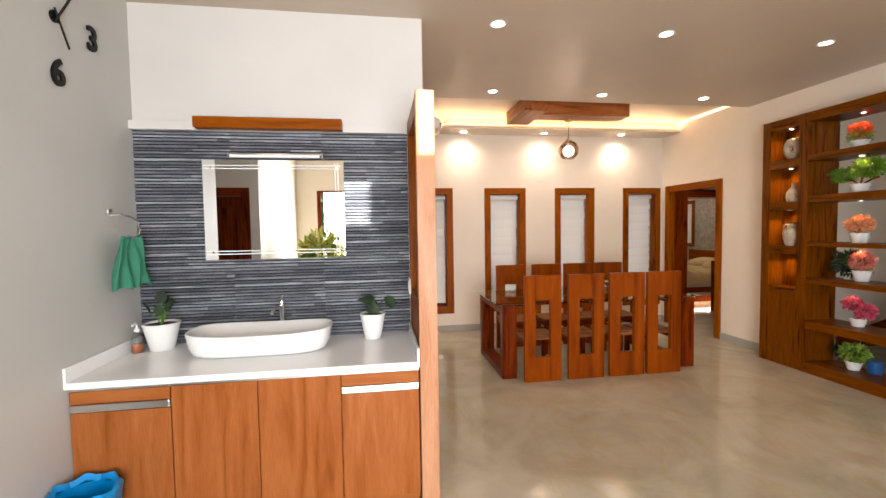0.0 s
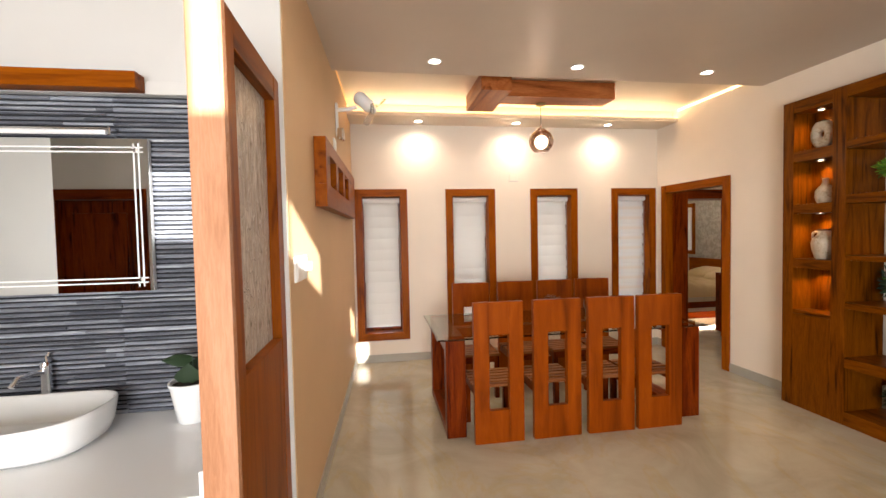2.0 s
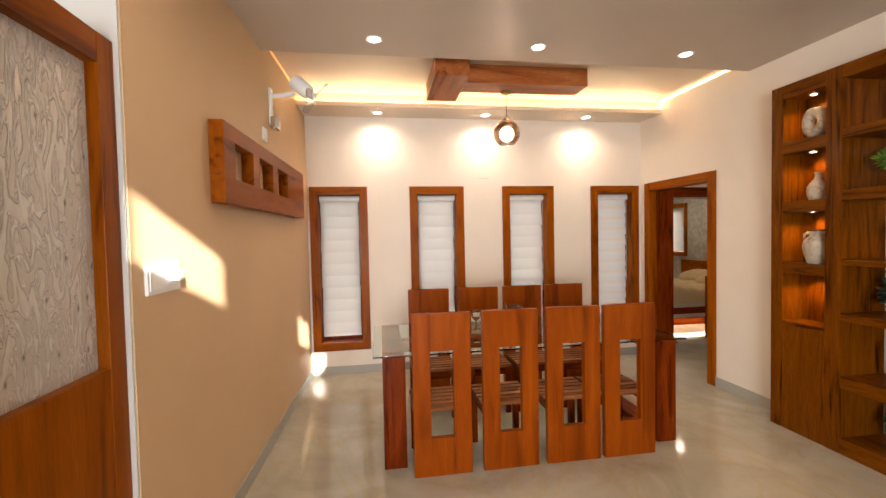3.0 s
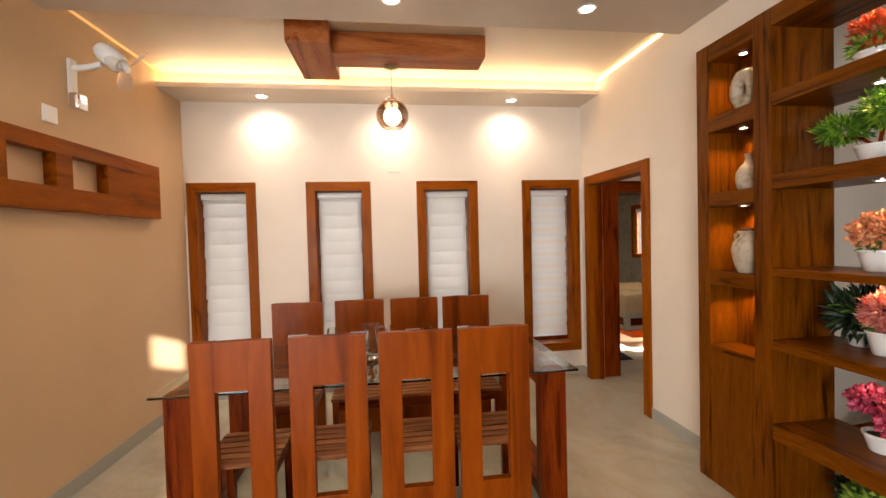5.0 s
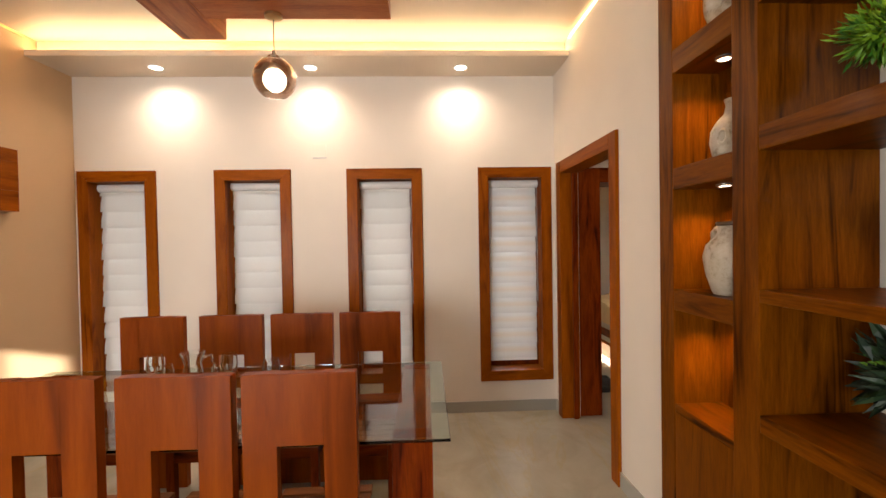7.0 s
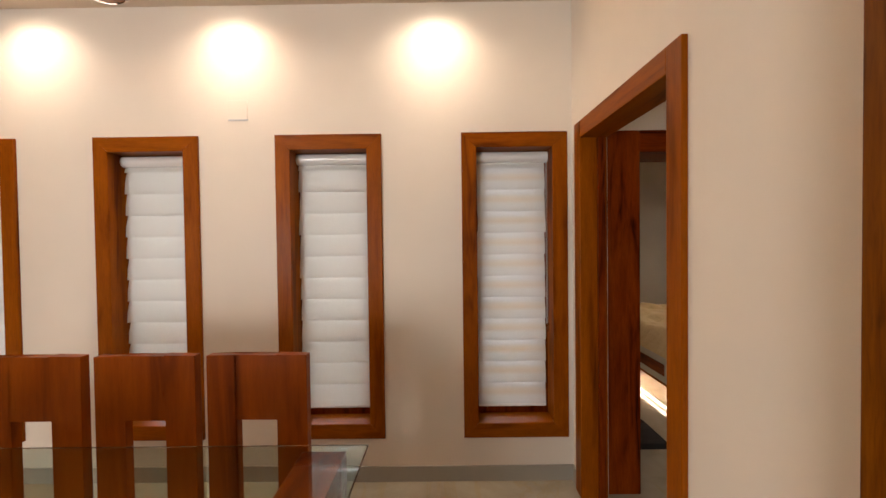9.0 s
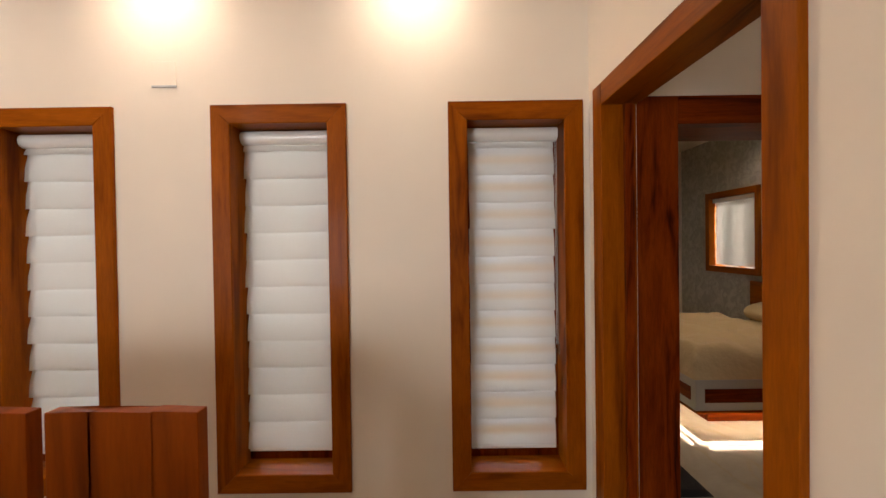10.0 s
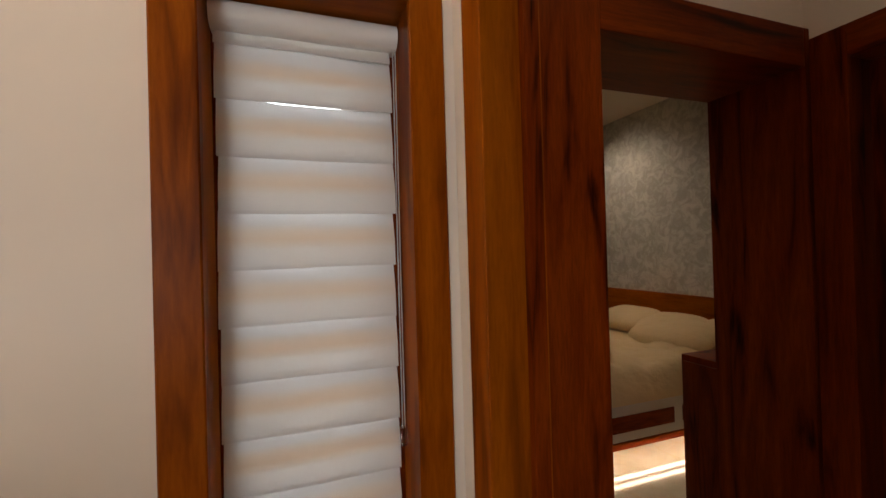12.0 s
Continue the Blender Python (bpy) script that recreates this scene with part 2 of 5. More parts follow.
bump(blind_cloth, weave, 0.2, 0.001)
banded_cloth = blind_cloth.copy()
banded_cloth.name = "banded_blind_cloth"
dn, dl = banded_cloth.node_tree.nodes, banded_cloth.node_tree.links
banded_light = next(node for node in dn if node.type == "BSDF_TRANSLUCENT")
geo_b, sep = dn.new("ShaderNodeTexCoord"), dn.new("ShaderNodeSeparateXYZ")
dl.new(geo_b.outputs["Object"], sep.inputs[0])
stripe = dn.new("ShaderNodeMath")
stripe.operation, stripe.inputs[1].default_value = "MULTIPLY_ADD", 1 / 0.143
stripe.inputs[2].default_value = -2.039 / 0.143 + 20
dl.new(sep.outputs["Z"], stripe.inputs[0])
frac = dn.new("ShaderNodeMath")
frac.operation = "FRACT"
dl.new(stripe.outputs[0], frac.inputs[0])
band_tint = ramp(banded_cloth, frac.outputs[0], [(0.0, (0.78, 0.77, 0.76)), (0.3, (0.79, 0.77, 0.75)), (0.48, (0.76, 0.58, 0.42)), (0.62, (0.76, 0.64, 0.53)), (0.75, (0.72, 0.71, 0.72))])
dl.new(band_tint, banded_light.inputs[0])
blind_trim = material("blind_cassette", (0.84, 0.82, 0.79), 0.14)


def glow(name, colour, strength):
    m = material(name, colour, 0.4)
    p = m.node_tree.nodes["Principled BSDF"]
    p.inputs["Emission Color"].default_value, p.inputs["Emission Strength"].default_value = (*colour, 1), strength * LAMPS
    return m


lens_glow = glow("downlight_lens", (1.0, 0.93, 0.82), 9.0)
puck_glow = glow("puck_lens", (1.0, 0.85, 0.6), 10.0)
cove_glow = glow("cove_led_strip", (1.0, 0.70, 0.36), 7.0)
side_glow = glow("side_led_strip", (1.0, 0.66, 0.30), 3.0)
globe_glow = glow("pendant_globe", (1.0, 0.86, 0.68), 6.0)
bed_glow = glow("bed_led_strip", (1.0, 0.80, 0.58), 12.0)
tube_off = material("frosted_tube", (0.85, 0.85, 0.85), 0.2)


def leaf_material(name, a, b):
    m = material(name, a, 0.5)
    n, l, p = nodes_of(m)
    geo = n.new("ShaderNodeNewGeometry")
    l.new(ramp(m, geo.outputs["Random Per Island"], [(0.1, a), (0.9, b)]), p.inputs["Base Color"])
    return m


leaf_dark = leaf_material("dark_green_leaf", (0.008, 0.02, 0.01), (0.03, 0.06, 0.02))
leaf_mid = leaf_material("mid_green_leaf", (0.03, 0.12, 0.01), (0.12, 0.27, 0.02))
leaf_lime = leaf_material("lime_green_leaf", (0.10, 0.22, 0.02), (0.28, 0.40, 0.05))
leaf_fresh = leaf_material("fresh_green_leaf", (0.035, 0.15, 0.006), (0.22, 0.40, 0.02))
leaf_yellow = leaf_material("variegated_yellow_leaf", (0.25, 0.33, 0.03), (0.62, 0.60, 0.16))
petal_orange = leaf_material("orange_red_petal", (0.55, 0.05, 0.015), (0.75, 0.16, 0.04))
petal_peach = leaf_material("peach_petal", (0.70, 0.22, 0.10), (0.82, 0.45, 0.22))
petal_pink = leaf_material("pink_petal", (0.70, 0.13, 0.11), (0.80, 0.36, 0.28))
petal_magenta = leaf_material("magenta_petal", (0.35, 0.02, 0.06), (0.70, 0.10, 0.20))

# ---- mesh helpers ----


def finish(bm, name, mat, smooth=False):
    me = bpy.data.meshes.new(name)
    bm.normal_update()
    bm.to_mesh(me)
    bm.free()
    me.materials.append(mat)
    if smooth:
        for poly in me.polygons:
            poly.use_smooth = True
        me.set_sharp_from_angle(angle=radians(40))
    return me


def part(name, bm, mat, parent=None, label="", smooth=False):
    """Links a bmesh as one mesh object, under a thing or a part."""
    ob = new(name, finish(bm, name, mat, smooth))
    if parent is not None:
        ob.parent = parent
        ob.matrix_parent_inverse = parent.matrix_basis.inverted() if parent.parent is None else Matrix()
    if label:
        ob["label"] = label
    return ob


def thing(name, place, label, category, group="", kind=""):
    """An empty at the base of a thing; its parts are built in world coordinates."""
    ob = new(name)
    ob.matrix_basis = Matrix.Translation(place)
    return tagged(ob, label, category, group, kind)


def block(bm, x0, x1, y0, y1, z0, z1, bevel=0.0):
    made = bmesh.ops.create_cube(bm, size=1.0)["verts"]
    for v in made:
        v.co = ((x0 + x1) / 2 + v.co.x * (x1 - x0), (y0 + y1) / 2 + v.co.y * (y1 - y0), (z0 + z1) / 2 + v.co.z * (z1 - z0))
    if bevel:
        edges = list({e for v in made for e in v.link_edges})
        bmesh.ops.bevel(bm, geom=edges, offset=bevel, segments=2, profile=0.6, affect="EDGES")
    return bm


def box(x0, x1, y0, y1, z0, z1, bevel=0.0):
    return block(bmesh.new(), x0, x1, y0, y1, z0, z1, bevel)


def lathe(profile, centre, steps=32):
    """Turns (radius, height) pairs round the upright axis at centre."""
    bm = bmesh.new()
    rings = []
    for r, h in profile:
        if r < 1e-5:
            rings.append([bm.verts.new((centre[0], centre[1], centre[2] + h))])
        else:
            rings.append([bm.verts.new((centre[0] + r * math.cos(2 * math.pi * k / steps), centre[1] + r * math.sin(2 * math.pi * k / steps), centre[2] + h)) for k in range(steps)])
    for a, b in zip(rings, rings[1:]):
        for k in range(steps):
            k2 = (k + 1) % steps
            if len(a) == 1 and len(b) > 1:
                bm.faces.new((a[0], b[k2], b[k]))
            elif len(b) == 1 and len(a) > 1:
                bm.faces.new((a[k], a[k2], b[0]))
            elif len(a) > 1:
                bm.faces.new((a[k], a[k2], b[k2], b[k]))
    bmesh.ops.recalc_face_normals(bm, faces=bm.faces)
    return bm


def pipe(points, radius, steps=10, bm=None):
    """A round bar along a line of points."""
    bm = bm or bmesh.new()
    pts = [Vector(p) for p in points]
    rings = []
    for i, p in enumerate(pts):
        d = (pts[min(i + 1, len(pts) - 1)] - pts[max(i - 1, 0)]).normalized()
        side = d.cross(Vector((0, 0, 1)) if abs(d.z) < 0.9 else Vector((1, 0, 0))).normalized()
        up = side.cross(d)
        r = radius(i / (len(pts) - 1)) if callable(radius) else radius
        rings.append([bm.verts.new(p + r * (side * math.cos(2 * math.pi * k / steps) + up * math.sin(2 * math.pi * k / steps))) for k in range(steps)])
    for a, b in zip(rings, rings[1:]):
        for k in range(steps):
            bm.faces.new((a[k], a[(k + 1) % steps], b[(k + 1) % steps], b[k]))
    bm.faces.new(rings[0][::-1])
    bm.faces.new(rings[-1])
    bmesh.ops.recalc_face_normals(bm, faces=bm.faces)
    return bm


def holed(bm, axis, at0, at1, a0, a1, z0, z1, holes):
    """A slab across axis from at0 to at1, spanning a0..a1 and z0..z1, with rectangular holes (a, a, z, z)."""
    cuts_a = sorted({a0, a1, *(h for hole in holes for h in hole[:2] if a0 < h < a1)})
    cuts_z = sorted({z0, z1, *(h for hole in holes for h in hole[2:] if z0 < h < z1)})
    for p, q in zip(cuts_a, cuts_a[1:]):
        run = None
        for r, s in zip(cuts_z, cuts_z[1:]):
            am, zm = (p + q) / 2, (r + s) / 2
            if any(h[0] < am < h[1] and h[2] < zm < h[3] for h in holes):
                if run:
                    block(bm, *((at0, at1, p, q) if axis == "x" else (p, q, at0, at1)), *run)
                run = None
            else:
                run = (run[0], s) if run else (r, s)
        if run:
            block(bm, *((at0, at1, p, q) if axis == "x" else (p, q, at0, at1)), *run)
    bmesh.ops.remove_doubles(bm, verts=bm.verts, dist=1e-5)
    return bm


def structure(name, bm, mat, label, category):
    return tagged(part(name, bm, mat), label, category, kind="structure")


# ---- plan ----
X_W, X_E, Y_N, Y_WASH = 0.535, 4.897, 6.376, 2.98
CEIL, RECESS, SOFFIT = 3.11, 3.225, 3.065
X_CLOCK = -1.38
Y_S = -2.6
WINDOWS = [(0.665, 1.335), (1.84, 2.51), (3.004, 3.68), (4.189, 4.86)]
WIN_Z = (0.287, 2.238)
CASE = 0.095
# the two long walls stand slightly off square
WEST_TURN = Matrix.Translation((0.535, 2.9, 0)) @ pose(0, 0, 0, 0, 0, -1.7) @ Matrix.Translation((-0.535, -2.9, 0))
EAST_TURN = Matrix.Translation((4.905, 6.3, 0)) @ pose(0, 0, 0, 0, 0, 0.9) @ Matrix.Translation((-4.905, -6.3, 0))
DOOR_Y, DOOR_TOP, DCASE = (5.13, 6.27), 2.25, 0.10

# floors and ground
structure("floor", box(X_CLOCK - 1.4, 9.0, Y_S - 0.1, 12.0, -0.12, 0), floor_stone, "polished beige veined tile floor", "floor")
ground = material("garden_soil", (0.10, 0.11, 0.05), 0.9)
gn, gl, gp = nodes_of(ground)
gl.new(ramp(ground, noise_of(ground, coords(ground, (1, 1, 1), False), 3, 6), [(0.3, (0.05, 0.06, 0.02)), (0.7, (0.17, 0.15, 0.09))]), gp.inputs["Base Color"])
structure("ground", box(-400, 400, -400, 400, -0.32, -0.125), ground, "grassy soil round the house", "ground")

# walls of the dining hall
openings = [(a + CASE - 0.01, b - CASE + 0.01, WIN_Z[0] + CASE - 0.01, WIN_Z[1] - CASE + 0.01) for a, b in WINDOWS]
structure("wall_north", holed(bmesh.new(), "y", Y_N, Y_N + 0.24, X_W - 0.2, 4.94, 0, CEIL + 0.3, openings), white_wall, "cream painted wall with four narrow windows", "wall")
structure("wall_west", box(X_W - 0.14, X_W, 2.993, Y_N + 0.1, 0, CEIL + 0.3), ochre_wall, "beige painted wall", "wall")
structure("wall_west_end", box(X_W - 0.142, X_W - 0.0015, Y_WASH, 2.993, 0, CEIL + 0.3), wash_wall, "white painted wall end", "wall")
door_hole = (DOOR_Y[0] + DCASE - 0.01, DOOR_Y[1] - DCASE + 0.01, -0.1, DOOR_TOP - DCASE + 0.01)
structure("wall_east", holed(bmesh.new(), "x", X_E, X_E + 0.145, Y_S, Y_N, 0, CEIL + 0.3, [door_hole, (2.27, 4.25, -0.1, 2.765)]), white_wall, "cream painted wall with a doorway and a shelf opening", "wall")
# wash corner
structure("wall_wash", box(X_CLOCK - 0.14, X_W - 0.142, Y_WASH, 3.1, 0, CEIL + 0.3), wash_wall, "white painted wall above a tiled basin", "wall")
structure("wall_clock", box(X_CLOCK - 0.14, X_CLOCK, 1.5, Y_WASH, 0, CEIL + 0.3), grey_wall, "pale grey painted wall with clock numerals", "wall")
# living side, behind the walk
structure("wall_living", holed(bmesh.new(), "y", -0.14, 0.0, -2.6, X_CLOCK, 0, CEIL + 0.3, [(-2.4, -1.6, -0.1, 2.1)]), wash_wall, "white painted wall with a brown door", "wall")
structure("wall_passage", box(-2.74, -2.6, -0.14, 3.0, 0, CEIL + 0.3), wash_wall, "white painted passage wall", "wall")
structure("wall_passage_end", box(-2.6, X_CLOCK - 0.14, 2.86, 3.1, 0, CEIL + 0.3), wash_wall, "white painted passage wall", "wall")
structure("wall_living_west", box(X_CLOCK - 0.14, X_CLOCK, Y_S, -0.14, 0, 4.4), white_wall, "white painted living room wall", "wall")
# unseen high slots, each added and sized to throw one sun patch indoors
structure("wall_south", holed(bmesh.new(), "y", Y_S - 0.1, Y_S, X_CLOCK - 0.14, X_E + 0.2, 0, 4.4,
          [(-1.0, 1.8, 0.02, 2.4), (1.91, 2.12, 3.71, 4.05), (2.125, 2.249, 3.823, 4.20), (2.505, 2.852, 3.64, 3.942), (3.534, 3.76, 3.64, 3.942), (3.78, 3.95, 3.34, 3.60)]), white_wall, "white painted wall with garden door and unseen slots added for sun patches", "wall")
# unseen upper room, its height made up so sun from the slots gets in
structure("wall_gallery", box(X_CLOCK - 0.14, X_E + 0.2, 0.6, 0.72, CEIL + 0.3, 4.4), wash_wall, "unseen white upper wall added round the sun slots", "wall")
structure("wall_gallery_east", box(X_E, X_E + 0.2, Y_S, 0.6, CEIL + 0.3, 4.4), wash_wall, "unseen white upper wall added round the sun slots", "wall")
structure("ceiling_living", box(X_CLOCK - 0.14, X_E + 0.2, Y_S - 0.1, 0.72, 4.4, 4.5), recess_paint, "unseen white ceiling added above the sun slots", "ceiling")
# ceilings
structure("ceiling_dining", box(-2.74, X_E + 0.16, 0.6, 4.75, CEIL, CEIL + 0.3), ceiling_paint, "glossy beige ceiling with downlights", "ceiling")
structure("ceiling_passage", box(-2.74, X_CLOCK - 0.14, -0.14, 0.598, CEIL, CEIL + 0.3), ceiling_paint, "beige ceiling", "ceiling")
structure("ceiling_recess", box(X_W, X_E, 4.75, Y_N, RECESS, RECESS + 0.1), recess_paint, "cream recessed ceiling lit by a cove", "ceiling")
soffit = bmesh.new()
block(soffit, X_W, X_E, 5.955, Y_N, SOFFIT, SOFFIT + 0.025)
block(soffit, X_W, X_E, 6.06, Y_N, SOFFIT + 0.025, RECESS)
block(soffit, X_W, X_E, 5.955, 5.97, SOFFIT + 0.025, SOFFIT + 0.045)
structure("ceiling_soffit", soffit, recess_paint, "cream dropped ceiling edge with downlights", "ceiling")

# ---- cove lights ----
cove = thing("cove_light", (X_W, 6.0, SOFFIT + 0.027), "warm glowing strip light in the ceiling cove", "strip light")
part("strip", box(X_W + 0.01, X_E - 0.01, 5.985, 6.02, SOFFIT + 0.026, SOFFIT + 0.04), cove_glow, cove)
area_lamp("cove_lamp", (2.75, 6.0, SOFFIT + 0.055), (2.75, 5.5, RECESS + 0.05), 4.2, 0.05, 3.8, (1.0, 0.72, 0.42))
for x in (X_W + 0.006, X_E - 0.006):
    side = thing("side_strip_light", (x, 5.33, RECESS - 0.03), "thin warm strip light along the top of the wall", "strip light", "side strips")
    part("strip", box(x - 0.005, x + 0.005, 4.755, 5.95, RECESS - 0.02, RECESS - 0.004), side_glow if x > 2 else glow("west_strip", (1.0, 0.55, 0.2), 0.25), side)

# ---- downlights ----


def downlight(x, y, z, watts, degrees, target=None, r=0.045):
    d = thing("downlight", (x, y, z), "round white recessed downlight, lit", "downlight", "downlights")
    rim = lathe([(r, -0.001), (r + 0.016, -0.002), (r + 0.018, -0.006), (r + 0.008, -0.010), (r, -0.006), (r, -0.001)], (x, y, z))
    part("rim", rim, white_plastic, d, smooth=True)
    part("lens", lathe([(0, -0.005), (r * 0.7, -0.005), (r, -0.003), (r, -0.0015)], (x, y, z), 24), lens_glow, d)
    if watts:
        spot_lamp("downlight_beam", (x, y, z - 0.02), target or (x, y, 0), watts, degrees, WARM, 1.0, 0.09)


for x in (1.466, 2.745, 4.035):
    downlight(x, 4.46, CEIL, 5 if x > 4 else 11, 128 if x > 4 else 150)
for x in (1.10, 2.458, 3.914):
    downlight(x, 2.98, CEIL, 3.5 if x > 3 else 9, 120 if x > 3 else 150)
for x in (1.482, 2.755, 4.03):
    downlight(x, 6.175, SOFFIT, 20, 160, (x, 6.175, 0))

# ---- wooden ceiling bar and pendant ----
bar = thing("ceiling_bar", (2.14, 5.3, RECESS), "orange-brown wooden L-shaped ceiling bar", "ceiling panel")
bar_wood_y = wood("bar_teak_along", (0.18, 0.05, 0.014), (0.33, 0.10, 0.028), (0.44, 0.16, 0.05), "y", 0.3, 0.8)
bar_wood_x = wood("bar_teak_across", (0.18, 0.05, 0.014), (0.33, 0.10, 0.028), (0.44, 0.16, 0.05), "x", 0.3, 0.8)
part("long_arm", box(1.99, 2.30, 4.94, 5.665, 3.05, RECESS - 0.003, 0.004), bar_wood_y, bar)
part("cross_arm", box(2.302, 3.50, 5.11, 5.385, 3.053, RECESS - 0.003, 0.004), bar_wood_x, bar)

pend = thing("pendant_lamp", (2.749, 5.329, 3.053), "smoked glass ball pendant with a glowing white globe", "pendant lamp")
PX, PY, PZ = 2.749, 5.329, 2.642
part("canopy", lathe([(0, -0.003), (0.055, -0.003), (0.055, -0.02), (0.03, -0.03), (0.008, -0.034), (0, -0.034)], (PX, PY, 3.053)), brass, pend, "brass canopy", True)
part("cord", pipe([(PX, PY, 3.03), (PX, PY, PZ + 0.15)], 0.003, 6), black_plastic, pend)
part("cap", lathe([(0, 0.178), (0.012, 0.178), (0.016, 0.15), (0.042, 0.138), (0.045, 0.122), (0, 0.122)], (PX, PY, PZ)), chrome, pend, "chrome cap", True)
shell = [(0.134 * math.sin(radians(a)), 0.134 * math.cos(radians(a))) for a in range(18, 146, 7)]
inner = [(0.130 * math.sin(radians(a)), 0.130 * math.cos(radians(a))) for a in range(144, 17, -7)]
part("shade", lathe(shell + inner + [shell[0]], (PX, PY, PZ), 40), smoke_glass, pend, "smoked glass ball", True).visible_shadow = False
part("globe", lathe([(0.073 * math.sin(radians(a)), 0.073 * math.cos(radians(a)) - 0.01) for a in range(0, 181, 10)], (PX, PY, PZ), 28), globe_glow, pend, "glowing white globe", True)
part("stem", pipe([(PX, PY, PZ + 0.115), (PX, PY, PZ + 0.06)], 0.014, 10), chrome, pend)
globe_lamp = new("pendant_bulb", bpy.data.lights.new("pendant_bulb", "POINT"))
globe_lamp.data.energy, globe_lamp.data.color, globe_lamp.data.shadow_soft_size = 2.5 * LAMPS, WARM, 0.07
globe_lamp.location = (PX, PY, PZ - 0.16)

# ---- windows with zebra blinds ----


def mitred(x0, x1, z0, z1, c, y0, y1, side, e=0.004):
    """One member of a mitred casing: left, right, top or bottom, with a soft front edge."""
    outer = {"left": [(x0, z0), (x0, z1)], "right": [(x1, z1), (x1, z0)], "top": [(x0, z1), (x1, z1)], "bottom": [(x1, z0), (x0, z0)]}[side]
    inner = {"left": [(x0 + c, z1 - c), (x0 + c, z0 + c)], "right": [(x1 - c, z0 + c), (x1 - c, z1 - c)],
             "top": [(x1 - c, z1 - c), (x0 + c, z1 - c)], "bottom": [(x0 + c, z0 + c), (x1 - c, z0 + c)]}[side]
    g = 0.0006
    shift = {"left": (0, 0), "right": (0, 0), "top": (0, g), "bottom": (0, -g)}[side]
    ring = [(x + shift[0], z + shift[1]) for x, z in outer + inner]
    cx, cz = {"left": (x0 + c / 2, None), "right": (x1 - c / 2, None), "top": (None, z1 - c / 2), "bottom": (None, z0 + c / 2)}[side]
    bm = bmesh.new()
    rows = []
    for y, k in ((y1, 1.0), (y0 + e, 1.0), (y0, 1.0 - 2 * e / c)):
        rows.append([bm.verts.new(((x if cx is None else cx + (x - cx) * k), y, (z if cz is None else cz + (z - cz) * k))) for x, z in ring])
    for p, q in zip(rows, rows[1:]):
        for i in range(4):
            bm.faces.new((p[i], p[(i + 1) % 4], q[(i + 1) % 4], q[i]))
    bm.faces.new(rows[0])
    bm.faces.new(rows[-1])
    bmesh.ops.recalc_face_normals(bm, faces=bm.faces)
    return bm


